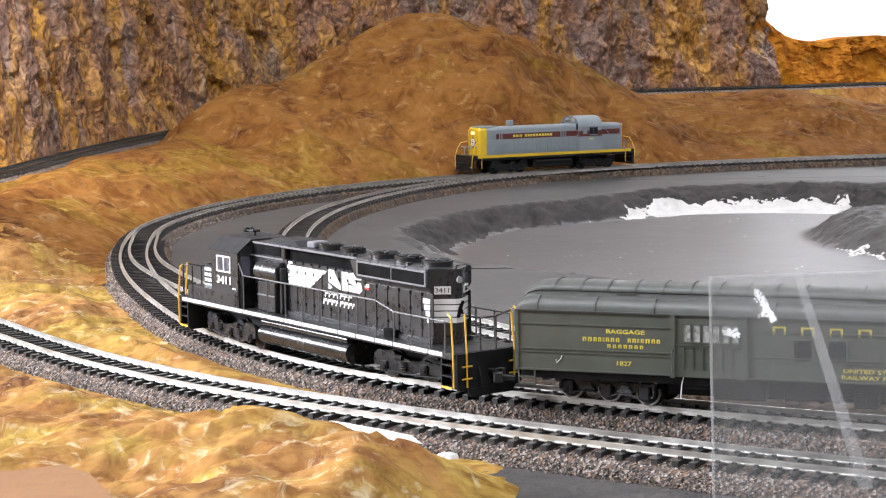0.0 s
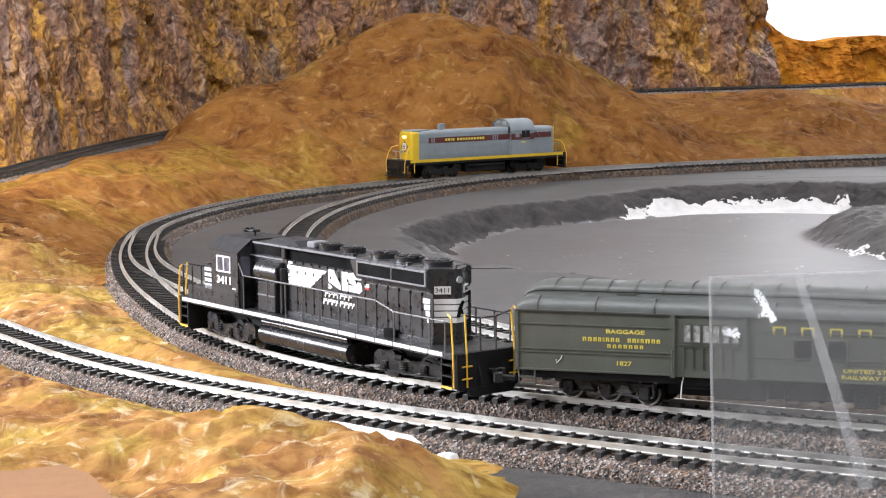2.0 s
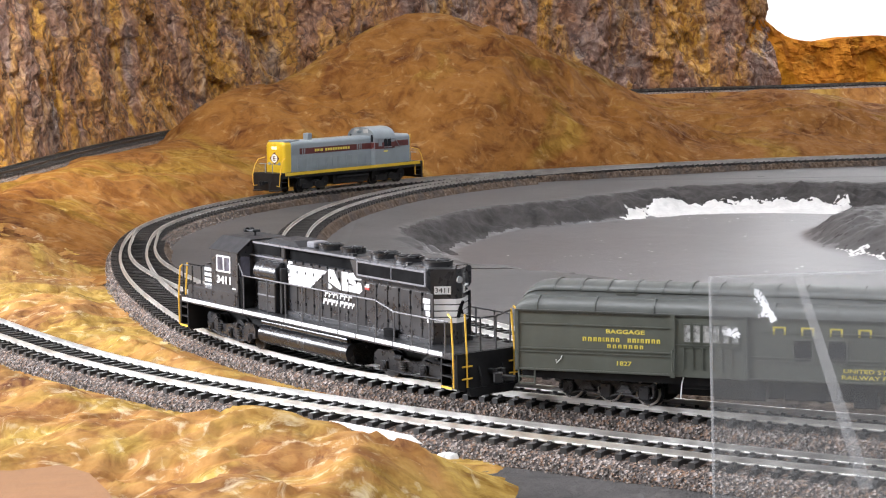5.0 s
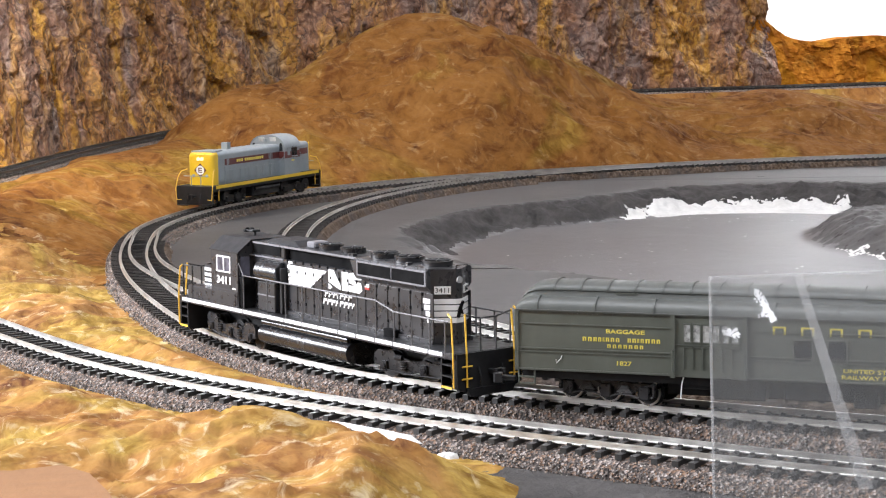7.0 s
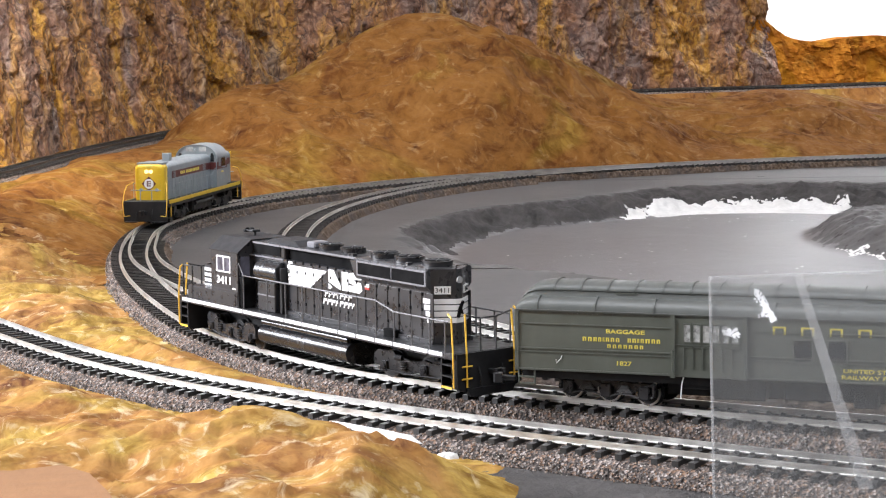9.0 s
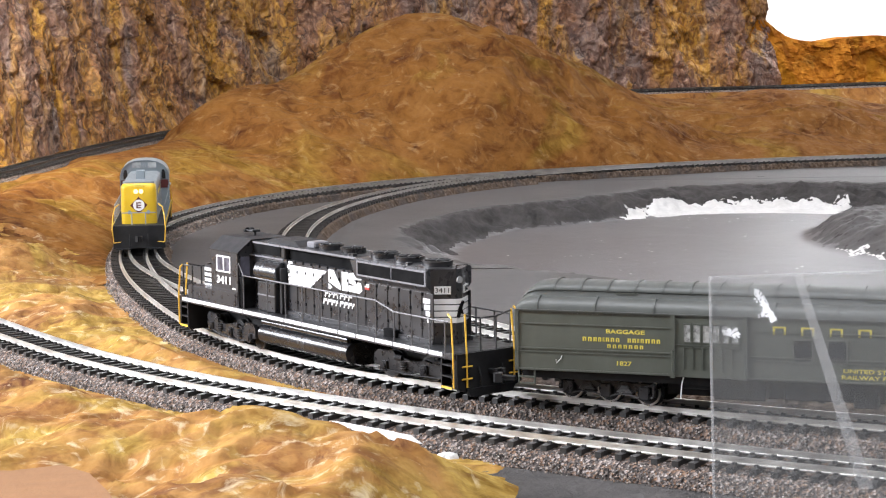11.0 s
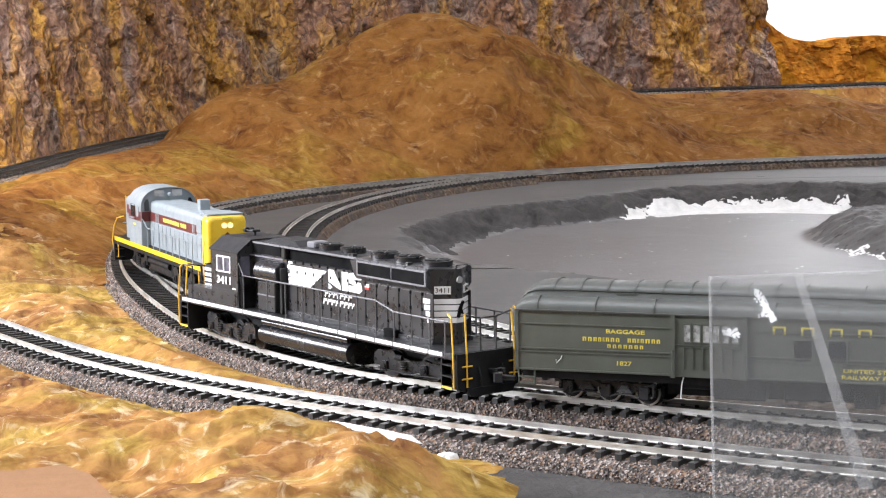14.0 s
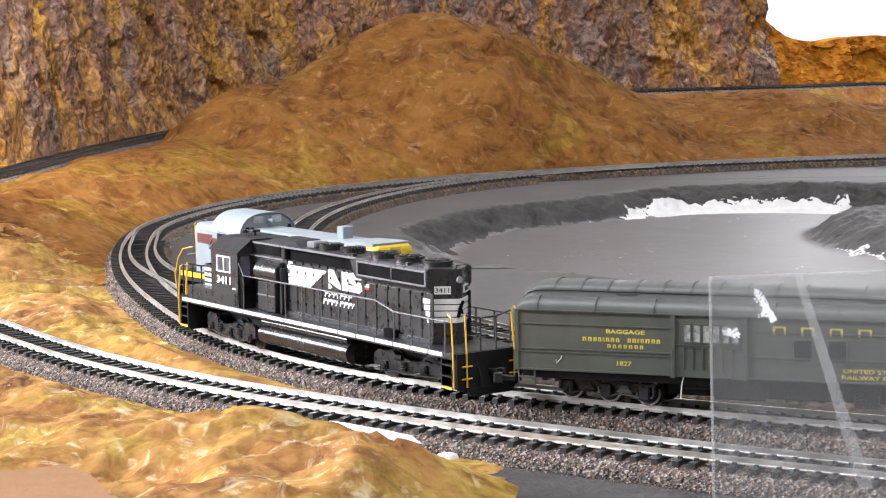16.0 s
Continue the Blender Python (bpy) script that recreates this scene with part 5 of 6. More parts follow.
        part("lettering_bar", box(bmesh.new(), -0.0450, -0.0400, s * (W + 0.0001), s * (W + 0.0003), 0.0300, 0.0312), GOLD, cab)
        grab(cab, [(-0.0270, s * W, 0.0200), (-0.0270, s * (W + 0.0003), 0.0420)], 0.0003, DOVE)
    hb = bmesh.new()
    rod(hb, (-0.026, 0.0, 0.0490), (-0.0220, 0.0, 0.0490), 0.0011, 10)
    rod(hb, (-0.030, 0.0, 0.0490), (-0.026, 0.0, 0.0490), 0.0005, 8)
    part("horn", hb, DOVE, cab)
    # short hood behind the cab
    sh = part("short_hood", prism(bmesh.new(), hood_form(HW, HZ - 0.0006), -0.0820, -0.0545), DOVE, t, "dove grey short hood", True)
    for s in (-1, 1):
        part("band", box(bmesh.new(), -0.0800, -0.0552, s * (HW - 0.0001), s * (HW + 0.00015), 0.0340, 0.0392), MAROON, sh)
        grab(sh, [(-0.0826, s * 0.0105, 0.0190), (-0.0828, s * 0.0112, 0.0440)], 0.0005, YELLOW, "edge_trim", "yellow corner trim")
        grab(sh, [(-0.0620, s * 0.0120, 0.0400), (-0.0680, s * 0.0122, 0.0330)], 0.0003, DOVE)
    part("rear_light", rod(bmesh.new(), (-0.0822, 0, 0.0420), (-0.0835, 0, 0.0420), 0.0016, 12), WINDOW_PALE, sh)
    # side handrails
    posts = (0.0720, 0.0600, 0.0470, 0.0340, 0.0210, 0.0080, -0.0050, -0.0170)
    for s in (-1, 1):
        y = s * 0.0167
        for p in posts:
            grab(t, [(p, y, Z), (p, y, 0.0300)], 0.00028, DOVE, "stanchion")
        grab(t, [(0.0720, y, 0.0300)] + [(p, y, 0.0300) for p in posts[1:]] + [(-0.0270, y, 0.0345)], 0.00026, DOVE, "handrail", "thin grey handrail")
    part("fuel_tank", box(bmesh.new(), -0.0230, 0.0230, -0.0140, 0.0140, 0.0040, 0.0135, 0.0012), DARK, t)
    for s in (-1, 1):
        part("air_tank", rod(bmesh.new(), (-0.021, s * 0.0142, 0.0105), (0.021, s * 0.0142, 0.0105), 0.0018, 12), DARK, t, "", True)
    for x in (0.0525, -0.0525):
        diesel_truck(t, pose(x, 0, 0), (-0.0160, 0.0160), 0.0058, DARK, 0.0120)
    return t


def baggage_car():
    t = thing("baggage_car", "olive green heavyweight baggage car with yellow lettering, coupled behind the locomotive", "railway car")
    LEN, W, S, E = 0.2450, 0.0350, 0.0139, 0.0378
    body = part("body", box(bmesh.new(), 0, LEN, 0, W, S, E, 0.0003), OLIVE, t, "olive green riveted steel side")
    door_a, door_b = 0.0628, 0.0905
    for y, s in ((0.0, -1), (W, 1)):
        for z, h in ((0.0324, 0.0004), (0.0226, 0.0005), (0.0213, 0.0004), (0.0142, 0.0006), (0.0373, 0.0006)):
            for a, b in ((0.0, door_a), (door_b, LEN)):
                part("belt_rail", box(bmesh.new(), a, b, y, y + s * 0.0005, z, z + h), OLIVE, body, "")
        rivets = bmesh.new()
        for z in (0.0219, 0.0144, 0.0369):
            for k in range(118):
                x = 0.001 + k * 0.0020
                if not door_a - 0.001 < x < door_b + 0.001:
                    box(rivets, x - 0.0002, x + 0.0002, y, y + s * 0.0003, z - 0.0002, z + 0.0002)
        tagged(part("rivet_row", rivets, OLIVE, body), kind="stuff")
        part("corner_post", box(bmesh.new(), -0.0003, 0.0012, y - s * 0.0010, y + s * 0.0005, S, E), OLIVE, body)
        part("corner_post", box(bmesh.new(), LEN - 0.0012, LEN + 0.0003, y - s * 0.0010, y + s * 0.0005, S, E), OLIVE, body)
        # sliding door between two posts
        for x in (door_a, door_b):
            part("door_post", box(bmesh.new(), x - 0.0008, x + 0.0008, y, y + s * 0.0011, S - 0.0004, E), OLIVE, body)
            part("door_grab", wire(bmesh.new(), [(x, y + s * 0.0010, 0.0160), (x, y + s * 0.0018, 0.0162), (x, y + s * 0.0018, 0.0240), (x, y + s * 0.0010, 0.0242)], 0.0003), OLIVE, body)
        d = part("sliding_door", box(bmesh.new(), door_a + 0.0008, door_b - 0.0008, y, y + s * 0.0004, S, 0.0366), OLIVE, t, "panelled green baggage door")
        for k in range(6):
            x = 0.0668 + k * 0.0037
            fb = bmesh.new()
            for p, q, r, u in ((x - 0.0001, x + 0.0032, 0.0343, 0.0348), (x - 0.0001, x + 0.0032, 0.0272, 0.0277), (x - 0.0001, x + 0.0003, 0.0277, 0.0343), (x + 0.0028, x + 0.0032, 0.0277, 0.0343)):
                box(fb, p, q, y + s * 0.0002, y + s * 0.0008, r, u)
            w = part("door_window", fb, OLIVE, d, "")
            part("pane", box(bmesh.new(), x + 0.0003, x + 0.0028, y + s * 0.0003, y + s * 0.00055, 0.0277, 0.0343), WINDOW_STREAK, w, "pale streaked pane")
            pb = bmesh.new()
            box(pb, x - 0.0001, x + 0.0003, y + s * 0.0003, y + s * 0.0009, 0.0170, 0.0258)
            box(pb, x - 0.0001, x + 0.0035, y + s * 0.0003, y + s * 0.0009, 0.0254, 0.0258)
            part("door_rib", pb, OLIVE, d)
        part("door_rail", box(bmesh.new(), door_a + 0.001, door_b - 0.001, y + s * 0.0003, y + s * 0.0009, 0.0262, 0.0266), OLIVE, d)
        for x in (0.1090, 0.1218, 0.1440, 0.1570):
            w = x + 0.0066
            fb = bmesh.new()
            for p, q, r, u in ((x - 0.0005, w + 0.0005, 0.0298, 0.0303), (x - 0.0005, w + 0.0005, 0.0209, 0.0214), (x - 0.0005, x, 0.0214, 0.0298), (w, w + 0.0005, 0.0214, 0.0298)):
                box(fb, p, q, y, y + s * 0.0006, r, u)
            f = part("window", fb, OLIVE, body, "green framed window")
            part("pane", box(bmesh.new(), x, w, y, y + s * 0.0002, 0.0214, 0.0298), WINDOW_DARK, f, "dark glass pane")
    # end doors and ladder irons
    for x, s in ((0.0, -1), (LEN, 1)):
        part("end_door", box(bmesh.new(), x, x + s * 0.0006, 0.0125, 0.0225, S, 0.0350), OLIVE, body)
        part("diaphragm", box(bmesh.new(), x, x + s * 0.0030, 0.0105, 0.0245, S - 0.002, 0.0385, 0.0008), DARK, t, "black end diaphragm")
    # roof: quarter roofs, clerestory and arched deck, rounded off at the ends
    r = bmesh.new()
    low = [(-0.0004, E)] + [(0.0080 - 0.0082 * math.cos(a), E + 0.0050 * math.sin(a)) for a in np.linspace(0.12, 1.45, 7)]
    deck = [(0.0082, 0.0446), (0.0078, 0.0450)] + [(0.0175 - 0.0097 * math.cos(a), 0.0450 + 0.0032 * math.sin(a)) for a in np.linspace(0.12, math.pi / 2, 7)]
    half = low + deck
    form = half + [(W - y, z) for y, z in half[::-1][1:]]
    rings = []
    for x, k in ((0.0, 0.10), (0.0012, 0.42), (0.0032, 0.66), (0.0060, 0.85), (0.0095, 0.97), (0.0130, 1.0), (LEN - 0.0130, 1.0), (LEN - 0.0095, 0.97), (LEN - 0.006, 0.85), (LEN - 0.0032, 0.66), (LEN - 0.0012, 0.42), (LEN, 0.10)):
        ring = []
        for y, z in form:
            lift = (z - E)
            cap = lift if lift <= 0.0046 else 0.0046 + (lift - 0.0046) * k
            lowk = min(1.0, 0.45 + k * 0.75)
            ring.append(r.verts.new((x, y, E + (cap if lift > 0.0046 else lift) * (lowk if x < 0.004 or x > LEN - 0.004 else 1.0))))
        rings.append(ring)
    for a, b in zip(rings, rings[1:]):
        for i in range(len(a) - 1):
            r.faces.new((a[i], a[i + 1], b[i + 1], b[i]))
    r.faces.new(rings[0][::-1]), r.faces.new(rings[-1])
    roof = part("roof", r, OLIVE_ROOF, t, "dark olive clerestory roof with ribs", True)

    def rib(x, points, wd=0.0004):
        b = bmesh.new()
        outer = [(y, z + 0.0004) for y, z in points]
        prism(b, outer + [(y, z - 0.0006) for y, z in points[::-1]], x - wd, x + wd)
        part("roof_rib", b, OLIVE_ROOF, roof)

    for k in range(21):
        x = 0.0135 + k * 0.0109
        if x < LEN - 0.012:
            rib(x, deck[1:] + [(W - y, z) for y, z in deck[::-1][1:-1]])
    for k in range(11):
        x = 0.0085 + k * 0.0232
        if x < LEN - 0.004:
            rib(x, [(y - 0.0003, z) for y, z in low])
            rib(x, [(W - y + 0.0003, z) for y, z in low][::-1])
    for x in (0.0385, 0.1350, 0.2050):
        for y, s in ((0.0080, -1), (W - 0.0080, 1)):
            vb = bmesh.new()
            box(vb, x, x + 0.0090, y - 0.0003, y + 0.0003, 0.0432, 0.0446)
            part("clerestory_vent", vb, OLIVE, roof)
            sb = bmesh.new()
            box(sb, x + 0.0005, x + 0.0085, y + s * 0.0003, y + s * 0.0005, 0.0434, 0.0443)
            part("vent_screen", sb, OLIVE_ROOF, roof)
    part("drip_rail", box(bmesh.new(), 0.0, LEN, -0.0009, 0.0002, E - 0.0002, E + 0.0004), OLIVE_ROOF, roof)
    part("drip_rail", box(bmesh.new(), 0.0, LEN, W - 0.0002, W + 0.0009, E - 0.0002, E + 0.0004), OLIVE_ROOF, roof)
    # lettering on the near side
    turn = side_frame(-1)
    lettering("lettering", "BAGGAGE", 0.0022, (0.0440, -0.0001, 0.0304), turn, GOLD, body, "yellow serif lettering", 0.0152, 0.00005)
    lettering("road_number", "1827", 0.0024, (0.0434, -0.0001, 0.0180), turn, GOLD, body, "yellow road number", 0.0058, 0.00004)
    lettering("lettering", "UNITED STATES", 0.0022, (0.1390, -0.0001, 0.0188), turn, GOLD, body, "yellow lettering", 0.0232, 0.00004)
    lettering("lettering", "RAILWAY POST OFFICE", 0.0022, (0.1440, -0.0001, 0.0164), turn, GOLD, body, "yellow lettering", 0.0345, 0.00004)

    def bars(x, z, h, widths, gap):
        for wd in widths:
            if wd > 0:
                b = bmesh.new()
                k = min(wd * 0.28, 0.0008)
                box(b, x + wd * 0.10, x + wd * 0.10 + k, -0.00025, 0.0, z, z + h)
                box(b, x + wd * 0.10 + k, x + wd * 0.92, -0.00025, 0.0, z + h * 0.80, z + h)
                box(b, x + wd * 0.92 - k, x + wd * 0.92, -0.00025, 0.0, z, z + h * 0.80)
                part("lettering_bar", b, GOLD, body, "yellow lettering bar")
            x += abs(wd) + gap

    bars(0.0270, 0.0264, 0.0016, (0.0017, 0.0018, 0.0015, 0.0014, 0.0008, 0.0015, 0.0016, 0.0016, -0.0022, 0.0015, 0.0016, 0.0008, 0.0014, 0.0020, 0.0016, 0.0015), 0.00042)
    bars(0.0368, 0.0240, 0.0014, (0.0016, 0.0016, 0.0015, 0.0015, 0.0016, 0.0015, 0.0015), 0.0006)
    bars(0.1004, 0.0318, 0.0030, (0.0060,) * 12, 0.0046)
    sc = bmesh.new()
    wire(sc, [(0.0164, -0.0002, 0.0186), (0.0166, -0.0002, 0.0172), (0.0176, -0.0002, 0.0183)], 0.00018, 4)
    wire(sc, [(0.0176, -0.0002, 0.0183), (0.0184, -0.0002, 0.0190), (0.0187, -0.0002, 0.0202)], 0.00018, 4)
    part("scratch", sc, WHITE, body, "white scratch in the paint")
    # underframe
    part("centre_sill", box(bmesh.new(), 0.058, 0.187, 0.012, 0.023, 0.0045, 0.0110, 0.0005), DARK, t)
    part("underframe", box(bmesh.new(), 0.002, LEN - 0.002, 0.003, W - 0.003, 0.0105, S), DARK, t)
    for a, b, z in ((0.0780, 0.0980, 0.0050), (0.1050, 0.1250, 0.0060), (0.1310, 0.1400, 0.0040), (0.1500, 0.1720, 0.0055)):
        part("equipment_box", box(bmesh.new(), a, b, 0.0035, 0.0130, z, 0.0120, 0.0005), DARK, t, "black underfloor equipment box")
    part("air_tank", rod(bmesh.new(), (0.0660, 0.006, 0.0100), (0.0760, 0.006, 0.0100), 0.0018, 12), DARK, t)
    for x in (0.0010, LEN - 0.0075):
        for y in (0.0008, W - 0.0008):
            b = bmesh.new()
            for xx in (x, x + 0.0065):
                rod(b, (xx, y, 0.0080), (xx, y, S), 0.0004, 6)
            for z in (0.0082, 0.0108):
                box(b, x, x + 0.0065, y - 0.0006, y + 0.0006, z, z + 0.0006)
            part("step_iron", b, OLIVE, t, "green step stirrup")
    part("brake_pipe", wire(bmesh.new(), [(0.0668, 0.001, S), (0.0660, 0.001, 0.0105), (0.0656, 0.001, 0.0050)], 0.00025), WHITE, t)
    coupler(t, 0.0, -1)
    coupler(t, LEN, 1)
    world = pose(0.0282, 0.7619, 0, 0, 0, -18.14)
    for u in (0.0355, 0.2095):
        w = world @ Vector((u, W / 2, 0))
        p, h = on_route(MAIN, near_on(MAIN, w.x, w.y))
        if u > 0.1:
            p, h = (w.x, w.y), radians(-20)
        m = world.inverted() @ pose(p[0], p[1], 0, 0, 0, math.degrees(h))
        six_wheel_truck(t, m)
    t.matrix_world = world
    return t


def six_wheel_truck(parent, at):
    t = new("truck")
    t.parent = parent
    t.matrix_basis = at
    axles, r = (-0.0168, 0.0, 0.0168), 0.0053
    for s in (-1, 1):
        y = 0.0116
        bm = bmesh.new()
        prism(bm, [(-0.0215, 0.0088), (0.0215, 0.0088), (0.0215, 0.0078), (0.0140, 0.0070), (0.0115, 0.0048), (0.0055, 0.0048), (0.0030, 0.0070), (-0.0030, 0.0070), (-0.0055, 0.0048), (-0.0115, 0.0048), (-0.0140, 0.0070), (-0.0215, 0.0078)], s * y, s * (y + 0.0012), "y")
        f = part("side_frame", bm, TRUCK_GREY, t)
        for a in axles:
            b = box(bmesh.new(), a - 0.0022, a + 0.0022, s * (y - 0.001), s * (y + 0.0026), r - 0.0026, r + 0.0028, 0.0004)
            part("journal_box", b, TRUCK_GREY, f)
        for a in (-0.0084, 0.0084):
            b = bmesh.new()
            for k in range(5):
                box(b, a - 0.0034 + k * 0.0005, a + 0.0034 - k * 0.0005, s * (y + 0.0002), s * (y + 0.0024), 0.0050 + k * 0.0006, 0.0054 + k * 0.0006)
            # Highlights on the springs are put in as grey.
            part("leaf_spring", b, WIRE, f, "leaf spring with its shine painted grey")
        b = wire(bmesh.new(), [(-0.0205, s * (y + 0.0016), 0.0040), (-0.0150, s * (y + 0.0018), 0.0030), (-0.0110, s * (y + 0.0018), 0.0042), (-0.0055, s * (y + 0.0018), 0.0042), (0.0, s * (y + 0.0018), 0.0026), (0.0055, s * (y + 0.0018), 0.0042), (0.0110, s * (y + 0.0018), 0.0042), (0.0150, s * (y + 0.0018), 0.0030), (0.0205, s * (y + 0.0016), 0.0040)], 0.00035)
        part("equaliser", b, WIRE, f)
        for a in (-0.0205, 0.0205):
            part("brake_hanger", box(bmesh.new(), a - 0.0006, a + 0.0006, s * (y + 0.0002), s * (y + 0.0018), 0.0040, 0.0096, 0.0002), TRUCK_GREY, f)
    part("bolster", box(bmesh.new(), -0.012, 0.012, -0.006, 0.006, 0.0070, 0.0110), DARK, t)
    for a in axles:
        wheelset(t, a, r, 26)


def acrylic():
    """A clear guard sheet between the viewer and the near track."""
    m = bpy.data.materials.new("clear_acrylic")
    m.use_nodes = True
    nt = m.node_tree
    nt.nodes.remove(nt.nodes["Principled BSDF"])
    out = nt.nodes["Material Output"]
    clear, gloss, haze = nt.nodes.new("ShaderNodeBsdfTransparent"), nt.nodes.new("ShaderNodeBsdfGlossy"), nt.nodes.new("ShaderNodeBsdfDiffuse")
    gloss.inputs["Roughness"].default_value = 0.03
    haze.inputs["Color"].default_value = (0.8, 0.8, 0.8, 1)
    clear.inputs["Color"].default_value = (0.95, 0.955, 0.955, 1)
    tex, ramp = nt.nodes.new("ShaderNodeTexNoise"), nt.nodes.new("ShaderNodeValToRGB")
    tex.inputs["Scale"].default_value, tex.inputs["Detail"].default_value = 30, 6
    ramp.color_ramp.elements[0].color, ramp.color_ramp.elements[1].color = (0.07, 0.07, 0.07, 1), (0.13, 0.13, 0.13, 1)
    co = nt.nodes.new("ShaderNodeTexCoord")
    a, b = nt.nodes.new("ShaderNodeMixShader"), nt.nodes.new("ShaderNodeMixShader")
    nt.links.new(co.outputs["Object"], tex.inputs["Vector"])
    nt.links.new(tex.outputs["Fac"], ramp.inputs[0])
    nt.links.new(ramp.outputs[0], a.inputs[0])
    nt.links.new(clear.outputs[0], a.inputs[1])
    nt.links.new(haze.outputs[0], a.inputs[2])
    b.inputs[0].default_value = 0.03
    nt.links.new(a.outputs[0], b.inputs[1])
    nt.links.new(gloss.outputs[0], b.inputs[2])
    nt.links.new(b.outputs[0], out.inputs[0])
    return m


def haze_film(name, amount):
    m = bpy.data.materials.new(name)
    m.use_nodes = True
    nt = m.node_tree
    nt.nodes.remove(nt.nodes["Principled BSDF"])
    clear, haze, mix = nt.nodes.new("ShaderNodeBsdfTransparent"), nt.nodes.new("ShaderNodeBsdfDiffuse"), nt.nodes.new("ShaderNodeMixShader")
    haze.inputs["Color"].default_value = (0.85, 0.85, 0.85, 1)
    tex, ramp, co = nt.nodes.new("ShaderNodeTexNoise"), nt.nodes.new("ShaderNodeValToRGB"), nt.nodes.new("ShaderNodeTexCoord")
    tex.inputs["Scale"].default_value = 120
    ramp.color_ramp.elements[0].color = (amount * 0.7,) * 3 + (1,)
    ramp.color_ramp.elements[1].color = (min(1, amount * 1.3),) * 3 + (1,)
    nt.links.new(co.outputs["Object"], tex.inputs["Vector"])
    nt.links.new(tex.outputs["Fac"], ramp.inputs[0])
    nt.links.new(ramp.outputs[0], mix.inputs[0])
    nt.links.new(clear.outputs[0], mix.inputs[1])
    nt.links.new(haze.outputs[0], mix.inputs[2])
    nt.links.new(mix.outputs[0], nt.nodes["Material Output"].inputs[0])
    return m


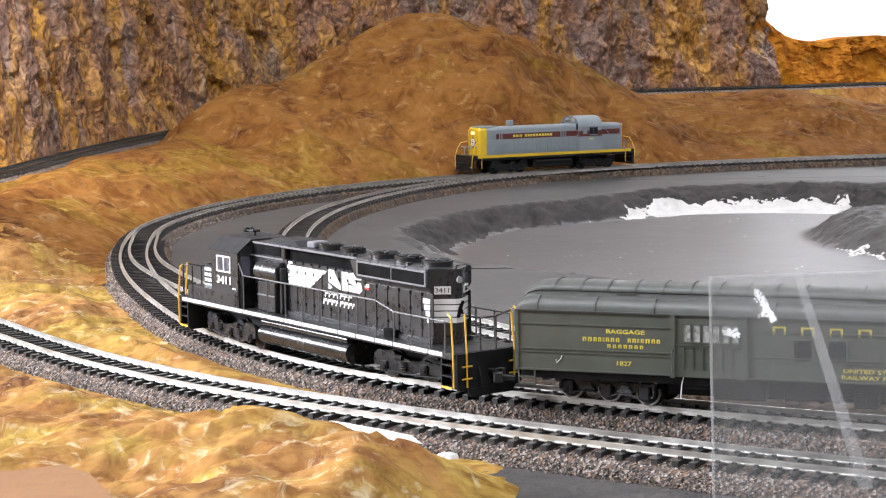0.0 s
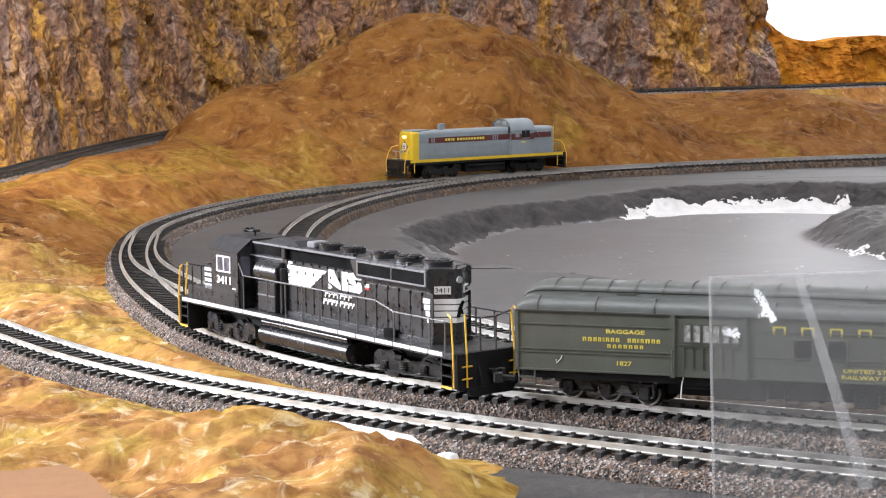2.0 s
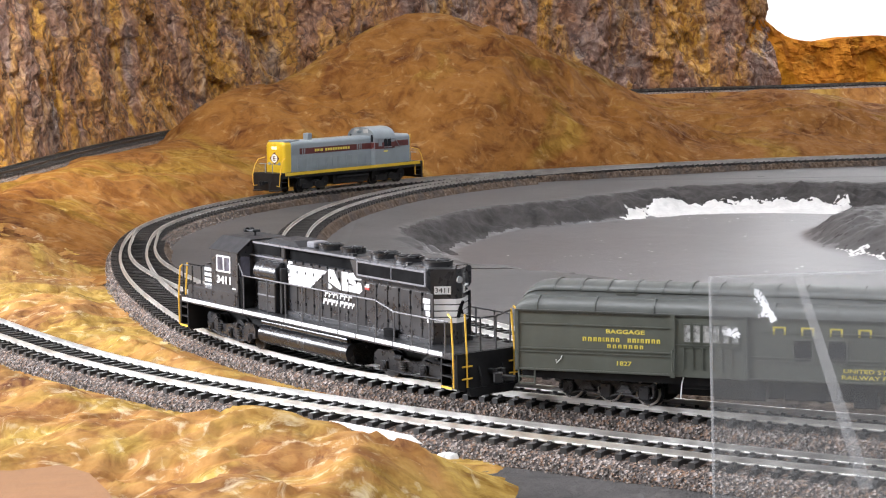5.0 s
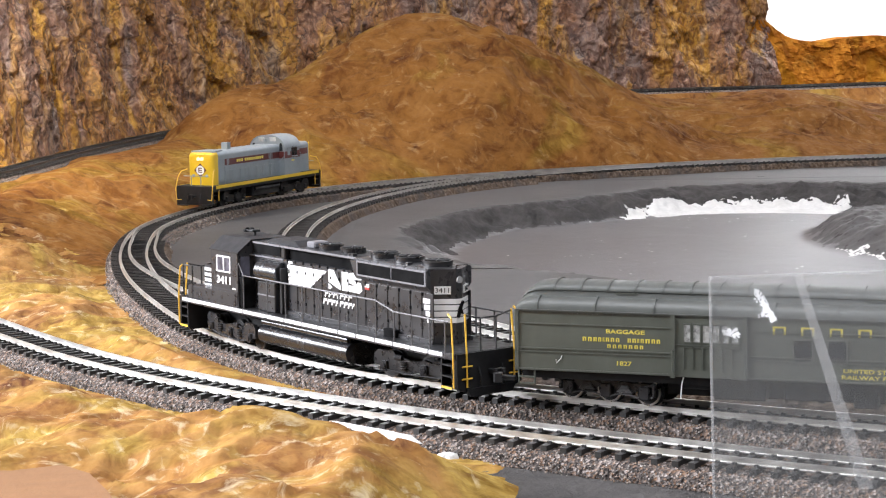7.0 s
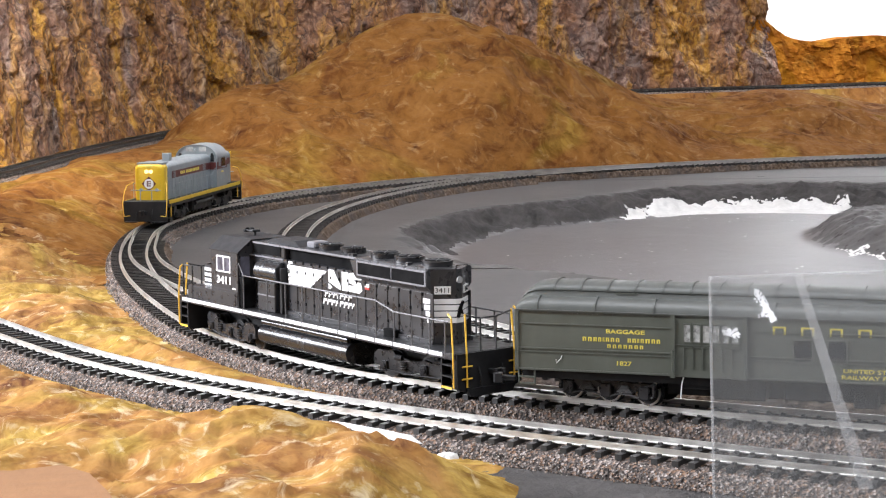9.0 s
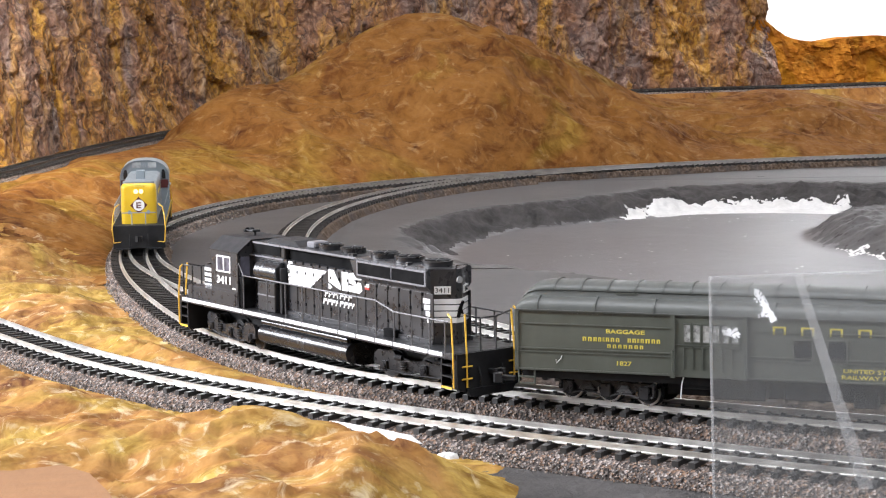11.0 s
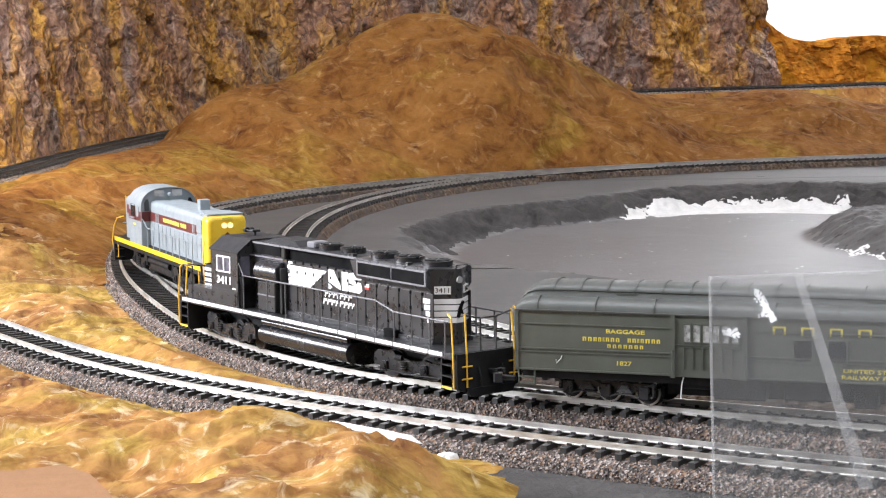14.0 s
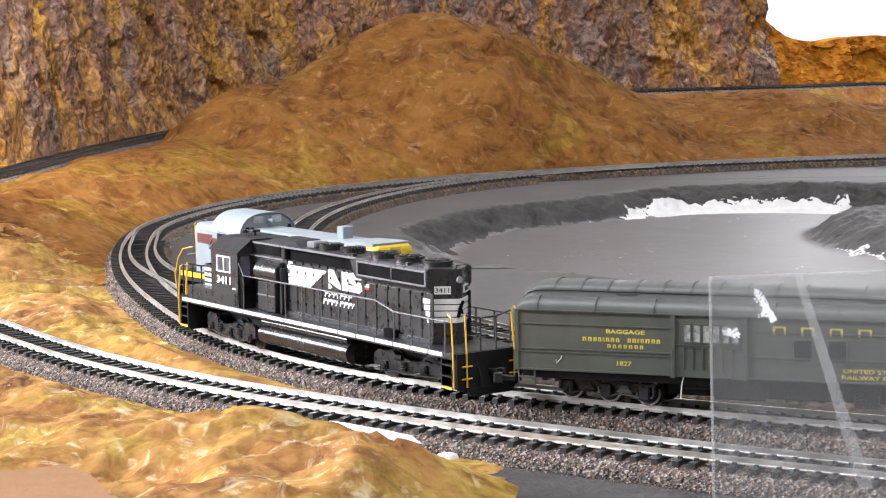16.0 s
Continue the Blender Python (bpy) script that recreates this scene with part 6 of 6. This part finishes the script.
def guard_sheet():
    t = thing("guard_sheet", "clear scuffed acrylic guard sheet standing before the track", "guard sheet")
    sheet = part("sheet", box(bmesh.new(), 0.0, 0.30, 0.0, 0.002, -0.090, 0.0715, 0.0003), acrylic(), t, "clear acrylic sheet")
    # The edges' brightness is put in as thin pale films.
    edge = haze_film("bright_edge_film", 0.2)
    part("sheet_edge", box(bmesh.new(), -0.0003, 0.0005, -0.0004, -0.0001, -0.090, 0.0715), edge, sheet, "bright edge painted as a pale film")
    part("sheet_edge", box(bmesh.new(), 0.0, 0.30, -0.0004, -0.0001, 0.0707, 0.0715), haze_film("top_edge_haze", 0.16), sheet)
    # Reflection on the sheet, painted as a pale slanting strip.
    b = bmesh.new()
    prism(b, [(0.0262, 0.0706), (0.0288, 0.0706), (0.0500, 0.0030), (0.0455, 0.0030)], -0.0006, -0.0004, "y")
    part("reflection_strip", b, haze_film("reflection_film", 0.22), sheet, "pale strip painted for a reflection on the sheet")
    rnd = random.Random(4)
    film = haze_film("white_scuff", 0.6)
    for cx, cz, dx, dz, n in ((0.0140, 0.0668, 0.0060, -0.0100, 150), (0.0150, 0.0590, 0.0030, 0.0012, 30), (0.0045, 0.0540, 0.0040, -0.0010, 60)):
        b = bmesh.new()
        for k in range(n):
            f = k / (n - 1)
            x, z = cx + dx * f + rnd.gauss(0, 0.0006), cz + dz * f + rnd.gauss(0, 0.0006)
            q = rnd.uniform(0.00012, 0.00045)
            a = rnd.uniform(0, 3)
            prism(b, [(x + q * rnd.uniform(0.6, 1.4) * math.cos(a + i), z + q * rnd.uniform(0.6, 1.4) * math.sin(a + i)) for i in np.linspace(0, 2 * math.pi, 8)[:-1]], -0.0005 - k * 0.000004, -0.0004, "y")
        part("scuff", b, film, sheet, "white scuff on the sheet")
    t.matrix_world = pose(0.0838, 0.60, 0.0, 0, -1.3, 0)
    for o in t.children_recursive:
        o.visible_shadow = False
    return t


black_locomotive()
switcher = grey_locomotive()
baggage_car()
guard_sheet()

# How far the road switcher has rolled along its route at each time.
ROLLED = [(-2, 0.284), (0, 0.336), (1, 0.373), (2, 0.419), (3, 0.471), (4, 0.530), (6.5, 0.699), (8, 0.798), (9, 0.864), (11.5, 1.082), (12.5, 1.167), (14, 1.279), (15, 1.368), (16, 1.459), (17, 1.555)]
# Sideways play of the body over its bogies, in degrees.
SWAY = [(0, -2.2), (2, -3.5), (3.5, -4.0), (5, -2.5), (7, 0.5), (9, 0.0), (11.5, 0.0), (12.5, 0.6), (14, 2.6), (15, 4.6), (16, 5.5)]


def rolled(t):
    i = max(k for k in range(1, len(ROLLED) - 2) if ROLLED[k][0] <= t or k == 1)
    (t0, a), (t1, b), (t2, c), (t3, d) = ROLLED[i - 1:i + 3]
    u, w = (t - t1) / (t2 - t1), t2 - t1
    m1, m2 = (c - a) / (t2 - t0) * w, (d - b) / (t3 - t1) * w
    return (2 * u ** 3 - 3 * u ** 2 + 1) * b + (u ** 3 - 2 * u ** 2 + u) * m1 + (3 * u ** 2 - 2 * u ** 3) * c + (u ** 3 - u ** 2) * m2


def truck_pose(d, body):
    p, h = on_route(BRANCH, d)
    return body.inverted() @ pose(p[0], p[1], 0, 0, 0, math.degrees(h))


def motions():
    rows, front, rear = [], [], []
    for k in range(33):
        t = k * 0.5
        d = rolled(t)
        a, b = on_route(BRANCH, d - 0.0525)[0], on_route(BRANCH, d + 0.0525)[0]
        m = (a + b) / 2
        body = pose(m[0], m[1], 0, 0, 0, math.degrees(math.atan2(b[1] - a[1], b[0] - a[0])) + float(np.interp(t, *zip(*SWAY))))
        rows.append((t, body))
        front.append((t, truck_pose(d + 0.0525, body)))
        rear.append((t, truck_pose(d - 0.0525, body)))
    walk(switcher, rows)
    trucks = sorted((o for o in switcher.children if o.name.startswith("truck")), key=lambda o: -o.location.x)
    walk(trucks[0], front)
    walk(trucks[1], rear)


motions()
